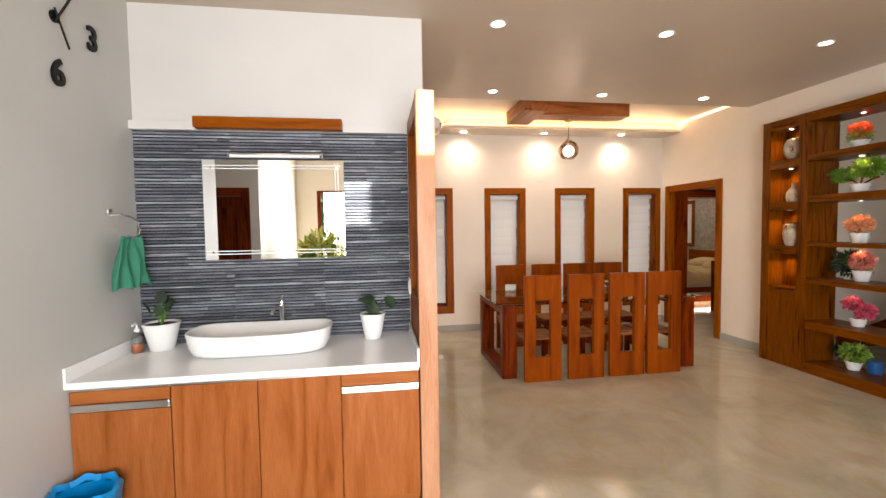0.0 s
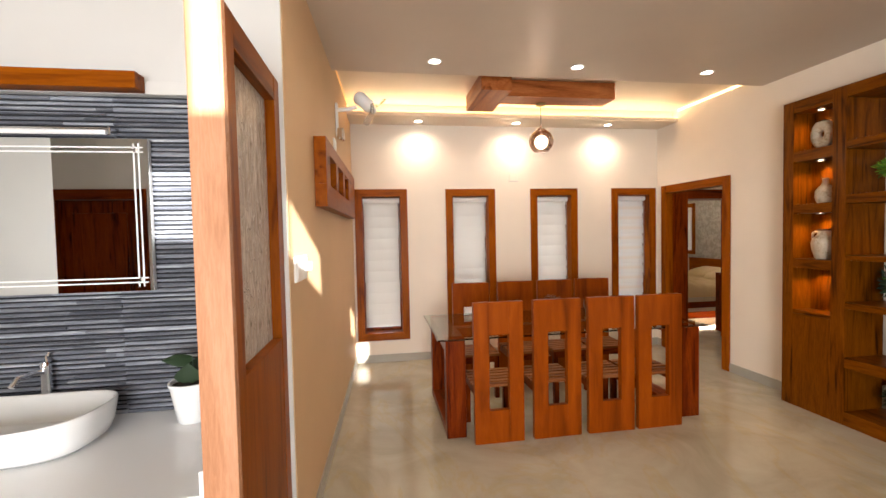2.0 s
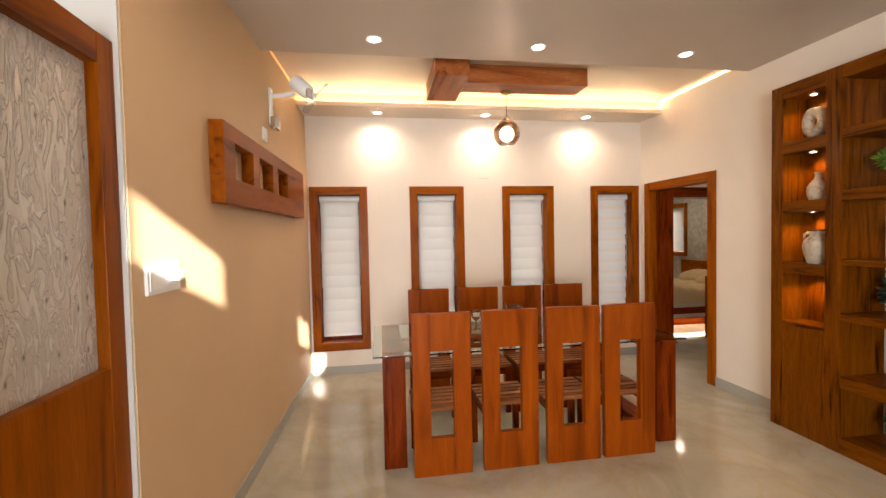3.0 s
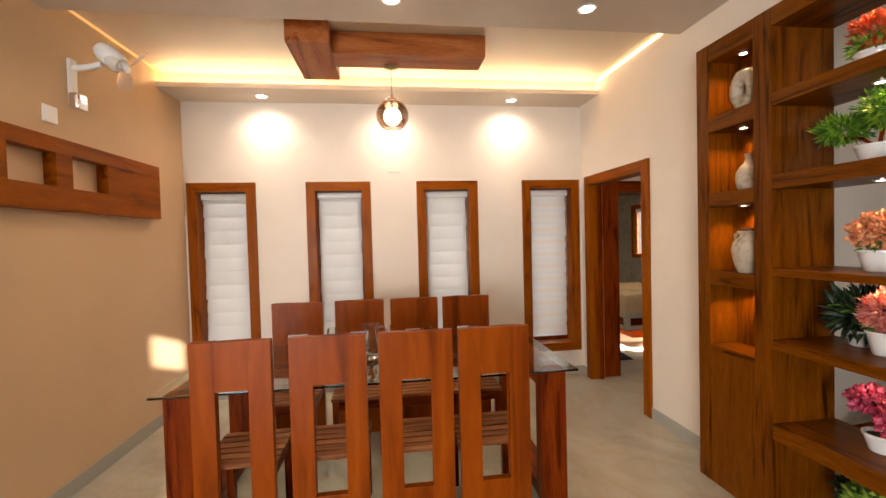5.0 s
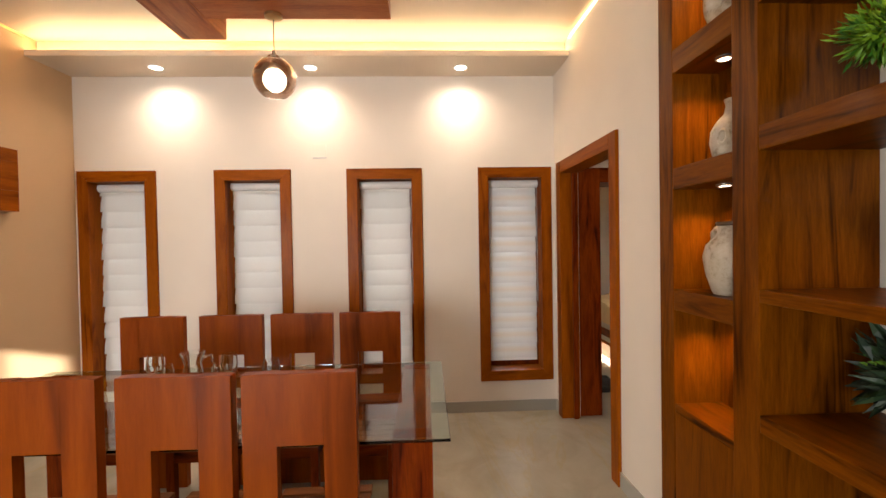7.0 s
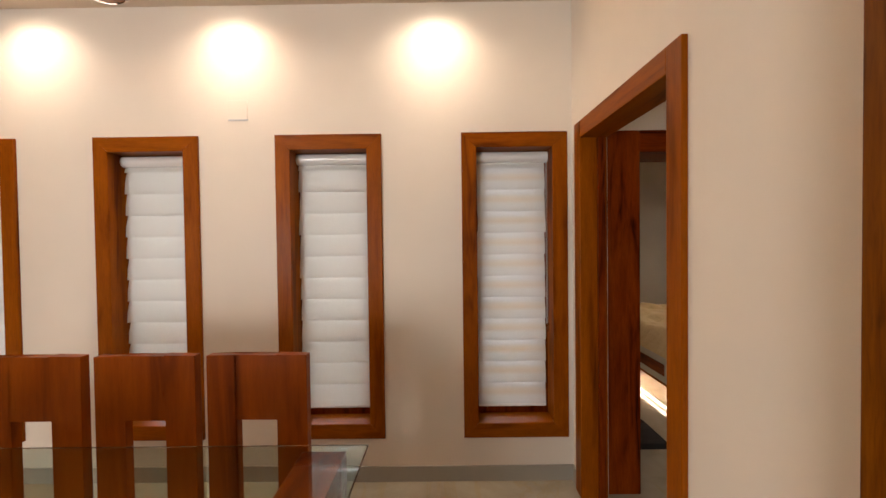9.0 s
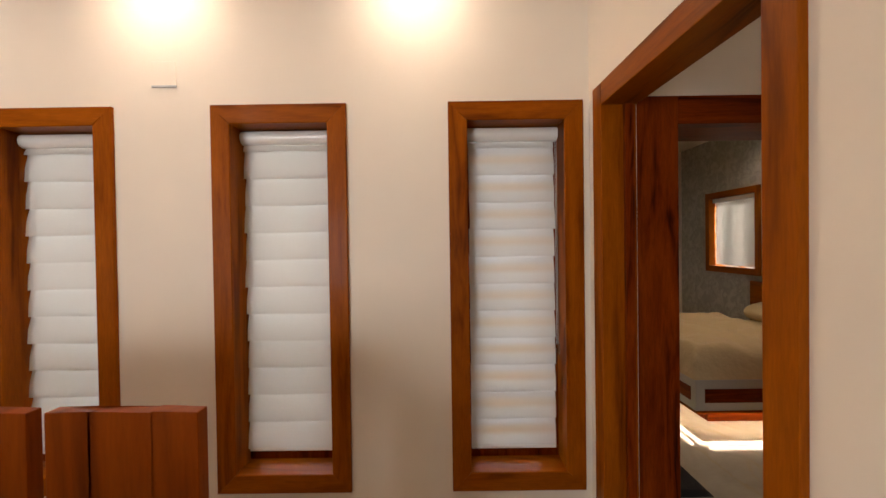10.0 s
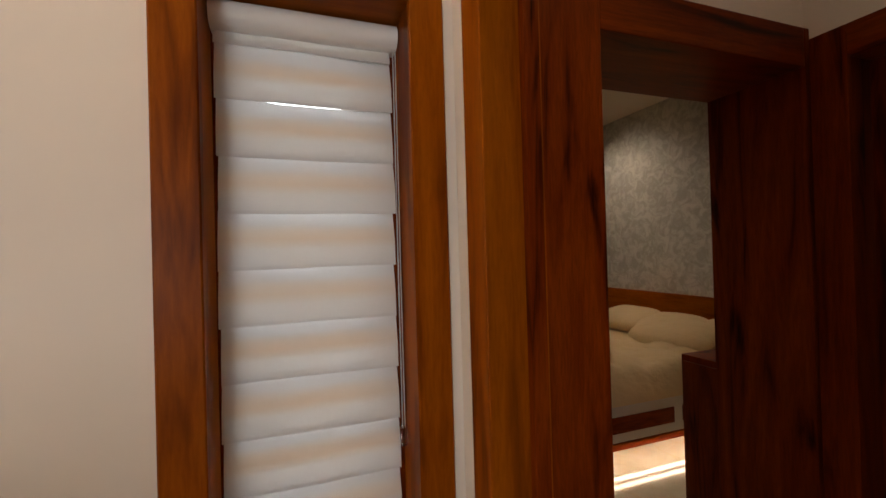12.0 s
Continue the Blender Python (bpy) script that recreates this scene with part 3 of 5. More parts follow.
def north_window(n, x0, x1):
    z0, z1 = WIN_Z
    w = thing("window_%d" % n, ((x0 + x1) / 2, Y_N, z0), "narrow teak-cased window with a lowered white zebra blind", "window", "dining windows", "structure")
    y0, y1 = Y_N - 0.022, Y_N + 0.19
    c = CASE
    part("jamb", mitred(x0, x1, z0, z1, c, y0, y1, "left"), wood_z, w)
    part("jamb", mitred(x0, x1, z0, z1, c, y0, y1, "right"), wood_z, w)
    part("head", mitred(x0, x1, z0, z1, c, y0, y1, "top"), wood_x, w)
    part("sill", mitred(x0, x1, z0, z1, c, y0, y1, "bottom"), wood_x, w)
    a, b, p, q = x0 + c, x1 - c, z0 + c, z1 - c
    sash = bmesh.new()
    holed(sash, "y", y1 - 0.045, y1 - 0.005, a, b, p, q, [(a + 0.045, b - 0.045, p + 0.045, q - 0.045)])
    part("sash", sash, dark_z, w)
    part("pane", box(a + 0.04, b - 0.04, y1 - 0.028, y1 - 0.022, p + 0.04, q - 0.04), clear_glass, w).visible_shadow = False
    # blind
    bl_ = thing("roller_blind", ((a + b) / 2, Y_N + 0.13, q), "white zebra roller blind, fully lowered", "roller blind", "zebra blinds")
    yb = Y_N + 0.125
    prof = bmesh.new()
    ring0, ring1 = [], []
    shape = [(0.0, -0.004)] + [(-0.012 - 0.036 * math.sin(radians(w)), -0.040 + 0.036 * math.cos(radians(w))) for w in range(0, 181, 15)] + [(0.03, -0.076), (0.036, -0.004)]
    for px, ring in ((a + 0.004, ring0), (b - 0.004, ring1)):
        for dy, dz in shape:
            ring.append(prof.verts.new((px, yb + dy, q + dz)))
    k = len(shape)
    for i in range(k):
        prof.faces.new((ring0[i], ring0[(i + 1) % k], ring1[(i + 1) % k], ring1[i]))
    prof.faces.new(ring0[::-1])
    prof.faces.new(ring1)
    bmesh.ops.recalc_face_normals(prof, faces=prof.faces)
    part("cassette", prof, blind_trim, bl_, "cream plastic cassette", True)
    top, bottom, pitch = q - 0.078, p + 0.075, 0.143
    rng = random.Random(n)
    count = 0
    block_top = top
    while block_top > bottom + 0.01:
        low = max(bottom, block_top - (0.034 if count == 0 else pitch))
        band = bmesh.new()
        shift = rng.uniform(-0.004, 0.003)
        lean = rng.uniform(0.012, 0.021)
        sway = [rng.uniform(-0.002, 0.002) for _ in range(3)]
        cols = 6
        rows = []
        lap = 0.008 + 0.020 * max(0.0, (block_top - 1.55) / 1.1)
        gap = lap * 0.62 if n == 4 and count in (2, 4, 5) else 0.0
        for zz, off in ((block_top, -0.002), ((block_top + low) / 2, lean * 0.8 + 0.003), (low, lean + 0.004)):
            row = []
            for i in range(cols + 1):
                bow = (0.0012 * math.sin(i * 1.7 + n) + 0.5 * sway[i % 3]) if off > 0 else 0.0
                rise = 0.0015 * math.sin(i * 0.9 + count) if off > 0 else lap - (gap if 1 < i < 5 else 0.0)
                row.append(band.verts.new((a + 0.012 + shift + (b - a - 0.032) * i / cols, yb - off - bow, zz + rise)))
            rows.append(row)
        for r0, r1 in zip(rows, rows[1:]):
            for i in range(cols):
                band.faces.new((r0[i], r0[i + 1], r1[i + 1], r1[i]))
        geo = bmesh.ops.extrude_face_region(band, geom=list(band.faces))
        bmesh.ops.translate(band, verts=[v for v in geo["geom"] if isinstance(v, bmesh.types.BMVert)], vec=(0, 0.0012, 0))
        bmesh.ops.recalc_face_normals(band, faces=band.faces)
        part("slat", band, banded_cloth if n == 4 else blind_cloth, bl_, smooth=True)
        block_top = low
        count += 1
    part("bottom_rail", box(a + 0.01, b - 0.018, yb - 0.009, yb + 0.009, bottom - 0.022, bottom, 0.004), blind_trim, bl_)
    cord = bmesh.new()
    for dx in (0.0, 0.007):
        pipe([(b - 0.012 + dx, yb - 0.012, q - 0.06), (b - 0.013 + dx, yb - 0.014, q - 0.7), (b - 0.012 + dx, yb - 0.012, q - 1.15)], 0.0018, 5, cord)
    part("pull_cord", cord, grey_plastic, bl_)
    part("cord_weight", box(b - 0.017, b + 0.0, yb - 0.018, yb - 0.006, q - 1.2, q - 1.14, 0.003), clear_glass, bl_, "clear plastic cord weight")


for i, (a, b) in enumerate(WINDOWS):
    north_window(i + 1, a, b)

# ---- doorway to the bedrooms ----


def casing_x(name, y0, y1, top, x0, x1, c, mats, label):
    """A cased doorway in a wall across x."""
    d = thing(name, ((x0 + x1) / 2, (y0 + y1) / 2, 0), label, "door frame", "", "structure")
    part("jamb", box(x0, x1, y0, y0 + c, 0, top, 0.004), mats[0], d)
    part("jamb", box(x0, x1, y1 - c, y1, 0, top, 0.004), mats[0], d)
    part("head", box(x0, x1, y0 + c, y1 - c, top - c, top, 0.004), mats[1], d)
    return d


d1 = casing_x("door_1", DOOR_Y[0], DOOR_Y[1], DOOR_TOP, X_E - 0.022, X_E + 0.14, DCASE, (wood_z, wood_y), "open doorway with a thick varnished teak frame")
part("stop", box(X_E + 0.08, X_E + 0.12, DOOR_Y[1] - DCASE - 0.022, DOOR_Y[1] - DCASE + 0.002, 0, DOOR_TOP - DCASE), dark_z, d1)

# lobby behind the doorway
LX0, LX1, LY0, LY1 = X_E + 0.145, 6.11, 4.77, 6.21
structure("wall_lobby_south", box(LX0 - 0.1, LX1 + 0.2, LY0 - 0.12, LY0, 0, CEIL), white_wall, "cream painted lobby wall", "wall")
structure("wall_lobby_east", holed(bmesh.new(), "x", LX1, LX1 + 0.2, LY0, LY1 + 0.33, 0, CEIL, [(5.30, 6.12, -0.1, 2.08)]), white_wall, "cream painted lobby wall with a dark door", "wall")
structure("wall_lobby_north", holed(bmesh.new(), "y", LY1 + 0.02, LY1 + 0.33, 4.94, LX1, 0, CEIL, [(5.15, 6.1, -0.1, 2.1)]), white_wall, "cream painted wall with a bedroom doorway", "wall")
structure("ceiling_lobby", box(LX0, LX1 + 0.2, LY0 - 0.12, LY1 + 0.33, CEIL, CEIL + 0.1), recess_paint, "cream lobby ceiling", "ceiling")
d2 = thing("door_2", (5.65, LY1 + 0.17, 0), "open bedroom doorway with a deep dark teak frame", "door frame", "", "structure")
part("jamb", box(5.052, 5.25, LY1, LY1 + 0.35, 0, 2.20, 0.004), dark_z, d2)
part("jamb", box(6.08, LX1 - 0.003, LY1, LY1 + 0.35, 0, 2.20, 0.004), dark_z, d2)
part("head", box(5.25, 6.08, LY1, LY1 + 0.35, 2.07, 2.20, 0.004), dark_x, d2)
d3 = casing_x("door_3", 5.22, 6.205, 2.16, LX1 - 0.02, LX1 + 0.19, 0.1, (dark_z, dark_y), "closed dark teak door in a dark frame")
leaf = part("door_leaf", box(LX1 + 0.09, LX1 + 0.13, 5.322, 6.103, 0.005, 2.058, 0.003), dark_z, d3, "dark teak door leaf")
for z0, z1 in ((0.15, 0.95), (1.1, 1.9)):
    part("panel", box(LX1 + 0.078, LX1 + 0.09, 5.44, 5.98, z0, z1, 0.006), dark_z, leaf)
part("door_handle", pipe([(LX1 + 0.09, 5.38, 1.0), (LX1 + 0.04, 5.38, 1.0), (LX1 + 0.035, 5.42, 1.0), (LX1 + 0.035, 5.52, 1.0)], 0.009), brushed, leaf, "steel lever handle", True)

downlight(5.6, 5.45, CEIL, 7, 150)

# ---- bedroom ----
BX1, BY1, BCEIL = 8.3, 11.6, 3.07
structure("wall_bedroom_east", holed(bmesh.new(), "x", BX1, BX1 + 0.2, 6.54, BY1, 0, BCEIL, [(9.84, 10.82, 1.13, 2.17)]), wallpaper, "grey mottled wallpapered wall", "wall")
structure("wall_bedroom_north", box(4.7, BX1 + 0.2, BY1, BY1 + 0.2, 0, BCEIL), white_wall, "cream painted bedroom wall", "wall")
structure("wall_bedroom_west", box(4.7, 4.94, 6.624, BY1, 0, BCEIL), white_wall, "cream painted bedroom wall", "wall")
structure("wall_bedroom_south", box(LX1 + 0.2, BX1, 6.42, 6.54, 0, BCEIL), white_wall, "cream painted bedroom wall", "wall")
structure("ceiling_bedroom", box(4.7, BX1 + 0.2, 6.54, BY1 + 0.2, BCEIL, BCEIL + 0.1), recess_paint, "pale bedroom ceiling", "ceiling")
bw = thing("window_5", (BX1, 10.33, 1.05), "teak-cased bedroom window with a pale blind", "window", "", "structure")
for y0, y1, z0, z1, mat in ((9.76, 9.85, 1.05, 2.25, wood_z), (10.81, 10.9, 1.05, 2.25, wood_z), (9.85, 10.81, 2.16, 2.25, wood_y), (9.85, 10.81, 1.05, 1.14, wood_y)):
    part("casing", box(BX1 - 0.025, BX1 + 0.19, y0, y1, z0, z1, 0.004), mat, bw)
part("mullion", box(BX1 + 0.12, BX1 + 0.17, 10.305, 10.355, 1.14, 2.16), wood_z, bw)
part("pane", box(BX1 + 0.14, BX1 + 0.146, 9.85, 10.81, 1.14, 2.16), clear_glass, bw).visible_shadow = False
bb = thing("roller_blind", (BX1 + 0.07, 10.33, 2.16), "pale bedroom roller blind, lowered", "roller blind", "zebra blinds")
for i in range(10):
    part("slat", box(BX1 + 0.068 + 0.006 * (i % 2), BX1 + 0.072 + 0.006 * (i % 2), 9.865, 10.795, 2.053 - 0.1 * i, 2.158 - 0.1 * i), blind_cloth, bb)
part("cassette", box(BX1 + 0.03, BX1 + 0.10, 9.855, 10.805, 2.10, 2.158, 0.01), blind_trim, bb)
downlight(7.74, 9.33, BCEIL, 34, 150)
downlight(6.4, 8.1, BCEIL, 30, 150)

bed = thing("bed", (7.2, 8.5, 0), "unmade double bed with beige linen and lit wooden base", "bed")
BXF, BYS, BYN = 6.15, 7.6, 9.4
part("plinth", box(BXF + 0.22, BX1 - 0.03, BYS + 0.2, BYN - 0.2, 0, 0.17), dark_x, bed)
part("base", box(BXF, BX1 - 0.06, BYS, BYN, 0.17, 0.42, 0.006), material("bed_base_laminate", (0.42, 0.39, 0.34), 0.4), bed, "pale laminate bed base")
for x0, x1 in ((BXF + 0.07, BXF + 0.85), (BXF + 0.93, BX1 - 0.09)):
    part("side_inset", box(x0, x1, BYS - 0.006, BYS + 0.004, 0.235, 0.345, 0.002), dark_x, bed, "dark wood inset")
for y0, y1 in ((BYS + 0.07, BYS + 0.85), (BYS + 0.93, BYN - 0.07)):
    part("end_inset", box(BXF - 0.006, BXF + 0.004, y0, y1, 0.235, 0.345, 0.002), dark_y, bed, "dark wood inset")
part("edge", box(BXF - 0.004, BX1 - 0.07, BYS - 0.004, BYN, 0.152, 0.17), wood_x, bed, "teak edge")
part("headboard", box(BX1 - 0.055, BX1 - 0.002, BYS - 0.55, BYN + 0.5, 0.0, 0.98, 0.008), wood_y, bed, "teak headboard")
part("led_strip", box(BXF + 0.12, BX1 - 0.1, BYS + 0.10, BYS + 0.12, 0.135, 0.15), bed_glow, bed, "warm glowing strip")
part("led_strip", box(BXF + 0.10, BXF + 0.12, BYS + 0.12, BYN - 0.1, 0.135, 0.15), bed_glow, bed, "warm glowing strip")

area_lamp("bed_strip_lamp", ((BXF + BX1) / 2, BYS + 0.03, 0.145), ((BXF + BX1) / 2, BYS - 0.12, 0.0), 1.9, 0.03, 2, (1.0, 0.74, 0.5))
area_lamp("bed_strip_lamp", (BXF + 0.03, (BYS + BYN) / 2, 0.145), (BXF - 0.12, (BYS + BYN) / 2, 0.0), 1.6, 0.03, 1.7, (1.0, 0.74, 0.5))


def soft_sheet(x0, x1, y0, y1, z0, z1, seed, rise=0.03, nx=28, ny=28, skirt=0.05):
    """A plump cloth slab with wrinkles."""
    bm = bmesh.new()
    grid = []
    for i in range(nx + 1):
        row = []
        for j in range(ny + 1):
            u, v = i / nx, j / ny
            edge = min(u, 1 - u, v, 1 - v)
            fall = 1 - max(0, 1 - edge / 0.08) ** 2
            x, y = x0 + u * (x1 - x0), y0 + v * (y1 - y0)
            wr = noise.fractal(Vector((x * 3.1 + seed, y * 2.3, seed)), 1.0, 2.1, 4)
            fold = abs(noise.noise(Vector((x * 3.4 + y * 1.7 + seed, y * 2.6 - x, seed * 2)))) - 0.25
            row.append(bm.verts.new((x, y, z0 + (z1 - z0) * fall + rise * (wr + 1.1 * fold) * fall)))
        grid.append(row)
    for i in range(nx):
        for j in range(ny):
            bm.faces.new((grid[i][j], grid[i + 1][j], grid[i + 1][j + 1], grid[i][j + 1]))
    rim = [grid[i][0] for i in range(nx + 1)] + [grid[nx][j] for j in range(1, ny + 1)] + [grid[i][ny] for i in range(nx - 1, -1, -1)] + [grid[0][j] for j in range(ny - 1, 0, -1)]
    bm.faces.new(rim[::-1])
    bmesh.ops.recalc_face_normals(bm, faces=bm.faces)
    return bm


tagged(part("mattress", soft_sheet(BXF + 0.02, BX1 - 0.1, BYS + 0.02, BYN - 0.02, 0.42, 0.58, 2.0, 0.006), linen, None, smooth=True), "beige mattress on the bed base", "mattress")
tagged(part("quilt", soft_sheet(BXF - 0.035, BX1 - 0.78, BYS - 0.035, BYN + 0.01, 0.43, 0.665, 5.0, 0.055, 60, 60), linen, None, smooth=True), "rumpled beige quilt on the bed", "quilt")


def pillow(x, y, z, turn, seed):
    bm = bmesh.new()
    bmesh.ops.create_uvsphere(bm, u_segments=28, v_segments=14, radius=1)
    for v in bm.verts:
        a, b, c = v.co
        sq = lambda t: math.copysign(abs(t) ** 0.55, t)
        v.co = (0.24 * sq(a), 0.36 * sq(b), 0.10 * c * (1.0 + 0.15 * noise.noise(Vector((a * 2 + seed, b * 2, 0)))))
    bm.transform(pose(x, y, z, 0, -14, turn))
    tagged(part("pillow", bm, linen, None, smooth=True), "plump beige pillow on the bed", "pillow", "bed pillows")


for x, y, t, k in ((7.95, 9.02, 4, 1), (7.9, 8.40, -6, 2), (7.97, 7.86, 3, 3), (7.62, 8.15, 14, 4)):
    pillow(x, y, 0.70, t, k)
mat_bm = soft_sheet(5.2, 5.75, 6.75, 7.25, 0.001, 0.03, 9.0, 0.012, 16, 16)
tagged(part("door_mat", mat_bm, dark_mat), "shaggy black mat on the bedroom floor", "mat")
side_unit = thing("bedside_cabinet", (6.5, 6.75, 0), "low dark wooden cabinet beside the bedroom door", "cabinet")
part("body", box(6.32, 6.9, 6.57, 6.93, 0.0, 0.94, 0.004), dark_z, side_unit)
part("door", box(6.308, 6.32, 6.59, 6.91, 0.06, 0.91, 0.003), dark_z, side_unit)

# ---- wooden divider shelf ----
SX0, SX1, SB = 4.715, 5.10, 4.91
SY1, SYD0, SYD1, SY0 = 4.325, 3.785, 3.895, 2.30
STOP = 2.782
shelf = thing("divider_shelf", (4.85, 3.3, 0), "tall teak divider shelf with open bays and lit niches", "shelf")
part("end_upright", box(SX0, SX1 - 0.1, SY1 - 0.10, SY1, 0, STOP, 0.003), shelf_z, shelf)
part("upright", box(SX0, SX1, SYD0, SYD1, 0, STOP, 0.003), shelf_z, shelf)
part("end_upright", box(SX0, SX1, SY0, SY0 + 0.09, 0, STOP, 0.003), shelf_z, shelf)
ny0, ny1 = SYD1, SY1 - 0.10
part("top_rail", box(SX0 + 0.001, SB, ny0, ny1, 2.675, STOP, 0.003), shelf_y, shelf)
for z0, z1 in ((2.232, 2.325), (1.765, 1.85), (1.275, 1.359)):
    part("niche_shelf", box(SX0 + 0.001, SB, ny0, ny1, z0, z1, 0.003), shelf_y, shelf)
part("niche_sill", box(SX0 + 0.001, SB, ny0, ny1, 0.86, 0.89, 0.003), shelf_y, shelf)
part("niche_back", box(SB, SB + 0.02, ny0, ny1, 0.0, STOP), shelf_z, shelf)
part("lower_panel", box(SX0 + 0.003, SX0 + 0.025, ny0, ny1, 0, 0.858, 0.002), shelf_z, shelf)
by0, by1 = SY0 + 0.09, SYD0
part("top_rail", box(SX0 + 0.001, SX1 - 0.002, by0, by1, 2.685, STOP, 0.003), shelf_y, shelf)
BAYS = [(2.268, 2.336), (1.828, 1.903), (1.367, 1.406), (0.968, 1.023), (0.479, 0.566)]
for z0, z1 in BAYS:
    part("bay_shelf", box(SX0 + 0.001, SX1 - 0.002, by0, by1, z0, z1, 0.003), shelf_y, shelf)
part("bottom_rail", box(SX0 + 0.001, SX1 - 0.002, by0, by1, 0, 0.115, 0.003), shelf_y, shelf)


def puck(x, y, z, watts, at=None, degrees=130):
    p = thing("puck_light", (x, y, z), "small round cabinet light, lit warm", "puck light", "shelf lights")
    part("rim", lathe([(0.02, 0), (0.03, 0), (0.03, -0.006), (0.02, -0.008), (0.02, 0)], (x, y, z), 20), brushed, p)
    part("lens", lathe([(0, -0.005), (0.02, -0.005), (0.02, -0.001)], (x, y, z), 20), puck_glow, p)
    spot_lamp("puck_beam", (x, y, z - 0.012), at or (x, y, 0), watts, degrees, WARMER, 0.8, 0.012)


for z in (2.675, 2.232, 1.765, 1.275):
    puck(4.82, 4.07, z, 3.6)
for z, w in ((2.685, 2.6), (2.268, 2.2), (1.828, 2.0), (1.367, 0.8), (0.968, 0.6)):
    puck(4.90, 3.42, z, w)

# ---- vases in the niches ----


def handle_pipe(points, r):
    return pipe([Vector(p) for p in points], r, 8)


def ring_vase(x, y, z):
    """A flat round vase with a hole through it and a short neck."""
    bm = bmesh.new()
    major, minor, steps = 0.088, 0.056, 14
    rings = []
    for i in range(36):
        a = 2 * math.pi * i / 36
        tall = 1.18
        rings.append([bm.verts.new((x + 0.9 * minor * math.sin(b), y + (major + minor * math.cos(b)) * math.cos(a) * 0.82, z + 0.155 + (major + minor * math.cos(b)) * math.sin(a) * tall * 0.92)) for b in (2 * math.pi * k / steps for k in range(steps))])
    for i in range(36):
        r0, r1 = rings[i], rings[(i + 1) % 36]
        for k in range(steps):
            bm.faces.new((r0[k], r0[(k + 1) % steps], r1[(k + 1) % steps], r1[k]))
    for v in bm.verts:
        v.co.z = max(v.co.z, z + 0.001)
        if v.co.z > z + 0.285:
            v.co.z = z + 0.285
    bmesh.ops.recalc_face_normals(bm, faces=bm.faces)
    t = thing("ring_vase", (x, y, z), "cream stoneware ring vase standing in a lit niche", "vase", "niche vases")
    part("body", bm, stoneware, t, smooth=True)
    part("mouth", lathe([(0.03, 0.283), (0.034, 0.283), (0.034, 0.3), (0.028, 0.3), (0.028, 0.287), (0, 0.287)], (x, y, z)), dark_rim, t, "dark glazed mouth", True)
    return t


def bottle_vase(x, y, z):
    t = thing("bottle_vase", (x, y, z), "cream stoneware bottle vase with a dimple", "vase", "niche vases")
    prof = [(0, 0.001), (0.06, 0.001), (0.072, 0.02), (0.082, 0.07), (0.078, 0.12), (0.055, 0.16), (0.03, 0.185), (0.024, 0.22), (0.03, 0.245), (0.025, 0.245), (0.018, 0.22), (0, 0.21)]
    bm = lathe(prof, (x, y, z), 36)
    for v in bm.verts:
        d = math.hypot(v.co.y - y + 0.03, v.co.z - z - 0.085)
        if v.co.x < x and d < 0.045:
            v.co.x += 0.045 * (1 - d / 0.045)
    part("body", bm, stoneware, t, smooth=True)
    dimple = lathe([(0.018, 0.0), (0.026, 0.004), (0.034, 0.0), (0.026, -0.004), (0.018, 0.0)], (0, 0, 0), 24)
    dimple.transform(pose(x - 0.066, y - 0.03, z + 0.085, 0, 90, 0))
    part("dimple_rim", dimple, stoneware, t, smooth=True)
    return t


def jug_vase(x, y, z):
    t = thing("jug_vase", (x, y, z), "cream stoneware jug with two handles and dark rim", "vase", "niche vases")
    prof = [(0, 0.001), (0.062, 0.001), (0.07, 0.015), (0.092, 0.09), (0.1, 0.15), (0.09, 0.195), (0.062, 0.225), (0.05, 0.245), (0.05, 0.275), (0.044, 0.275), (0.044, 0.25), (0, 0.24)]
    part("body", lathe(prof, (x, y, z), 36), stoneware, t, smooth=True)
    part("rim", lathe([(0.05, 0.272), (0.056, 0.276), (0.055, 0.288), (0.046, 0.288), (0.045, 0.272), (0.05, 0.272)], (x, y, z), 32), dark_rim, t, "dark glazed rim", True)
    for s in (-1, 1):
        part("handle", handle_pipe([(x, y + s * 0.05, z + 0.258), (x, y + s * 0.085, z + 0.262), (x, y + s * 0.108, z + 0.245), (x, y + s * 0.112, z + 0.21), (x, y + s * 0.095, z + 0.172)], 0.011), stoneware, t, smooth=True)
    return t


for vase, at, size in ((ring_vase(0, 0, 0), (4.815, 4.05, 2.325), 0.82), (bottle_vase(0, 0, 0), (4.82, 4.03, 1.85), 0.88), (jug_vase(0, 0, 0), (4.815, 4.03, 1.359), 0.92)):
    vase.matrix_basis = Matrix.Translation(at) @ Matrix.Scale(size, 4)

# ---- potted plants ----


def tapered_pot(name, x, y, z, r0, r1, h, label, plant_parts, group=""):
    t = thing(name, (x, y, z), label, "potted plant", group)
    prof = [(0, 0.001), (r0 * 0.92, 0.001), (r0, 0.008), (r1, h - 0.012), (r1 + 0.004, h - 0.01), (r1 + 0.004, h), (r1 - 0.006, h), (r1 - 0.008, h - 0.02), (0, h - 0.02)]
    part("pot", lathe(prof, (x, y, z), 32), porcelain, t, "white glazed pot", True)
    part("soil", lathe([(0, h - 0.012), (r1 - 0.01, h - 0.014), (r1 - 0.009, h - 0.019)], (x, y, z), 20), soil, t)
    for pname, bm, mat in plant_parts:
        part(pname, bm, mat, t, smooth=False)
    return t


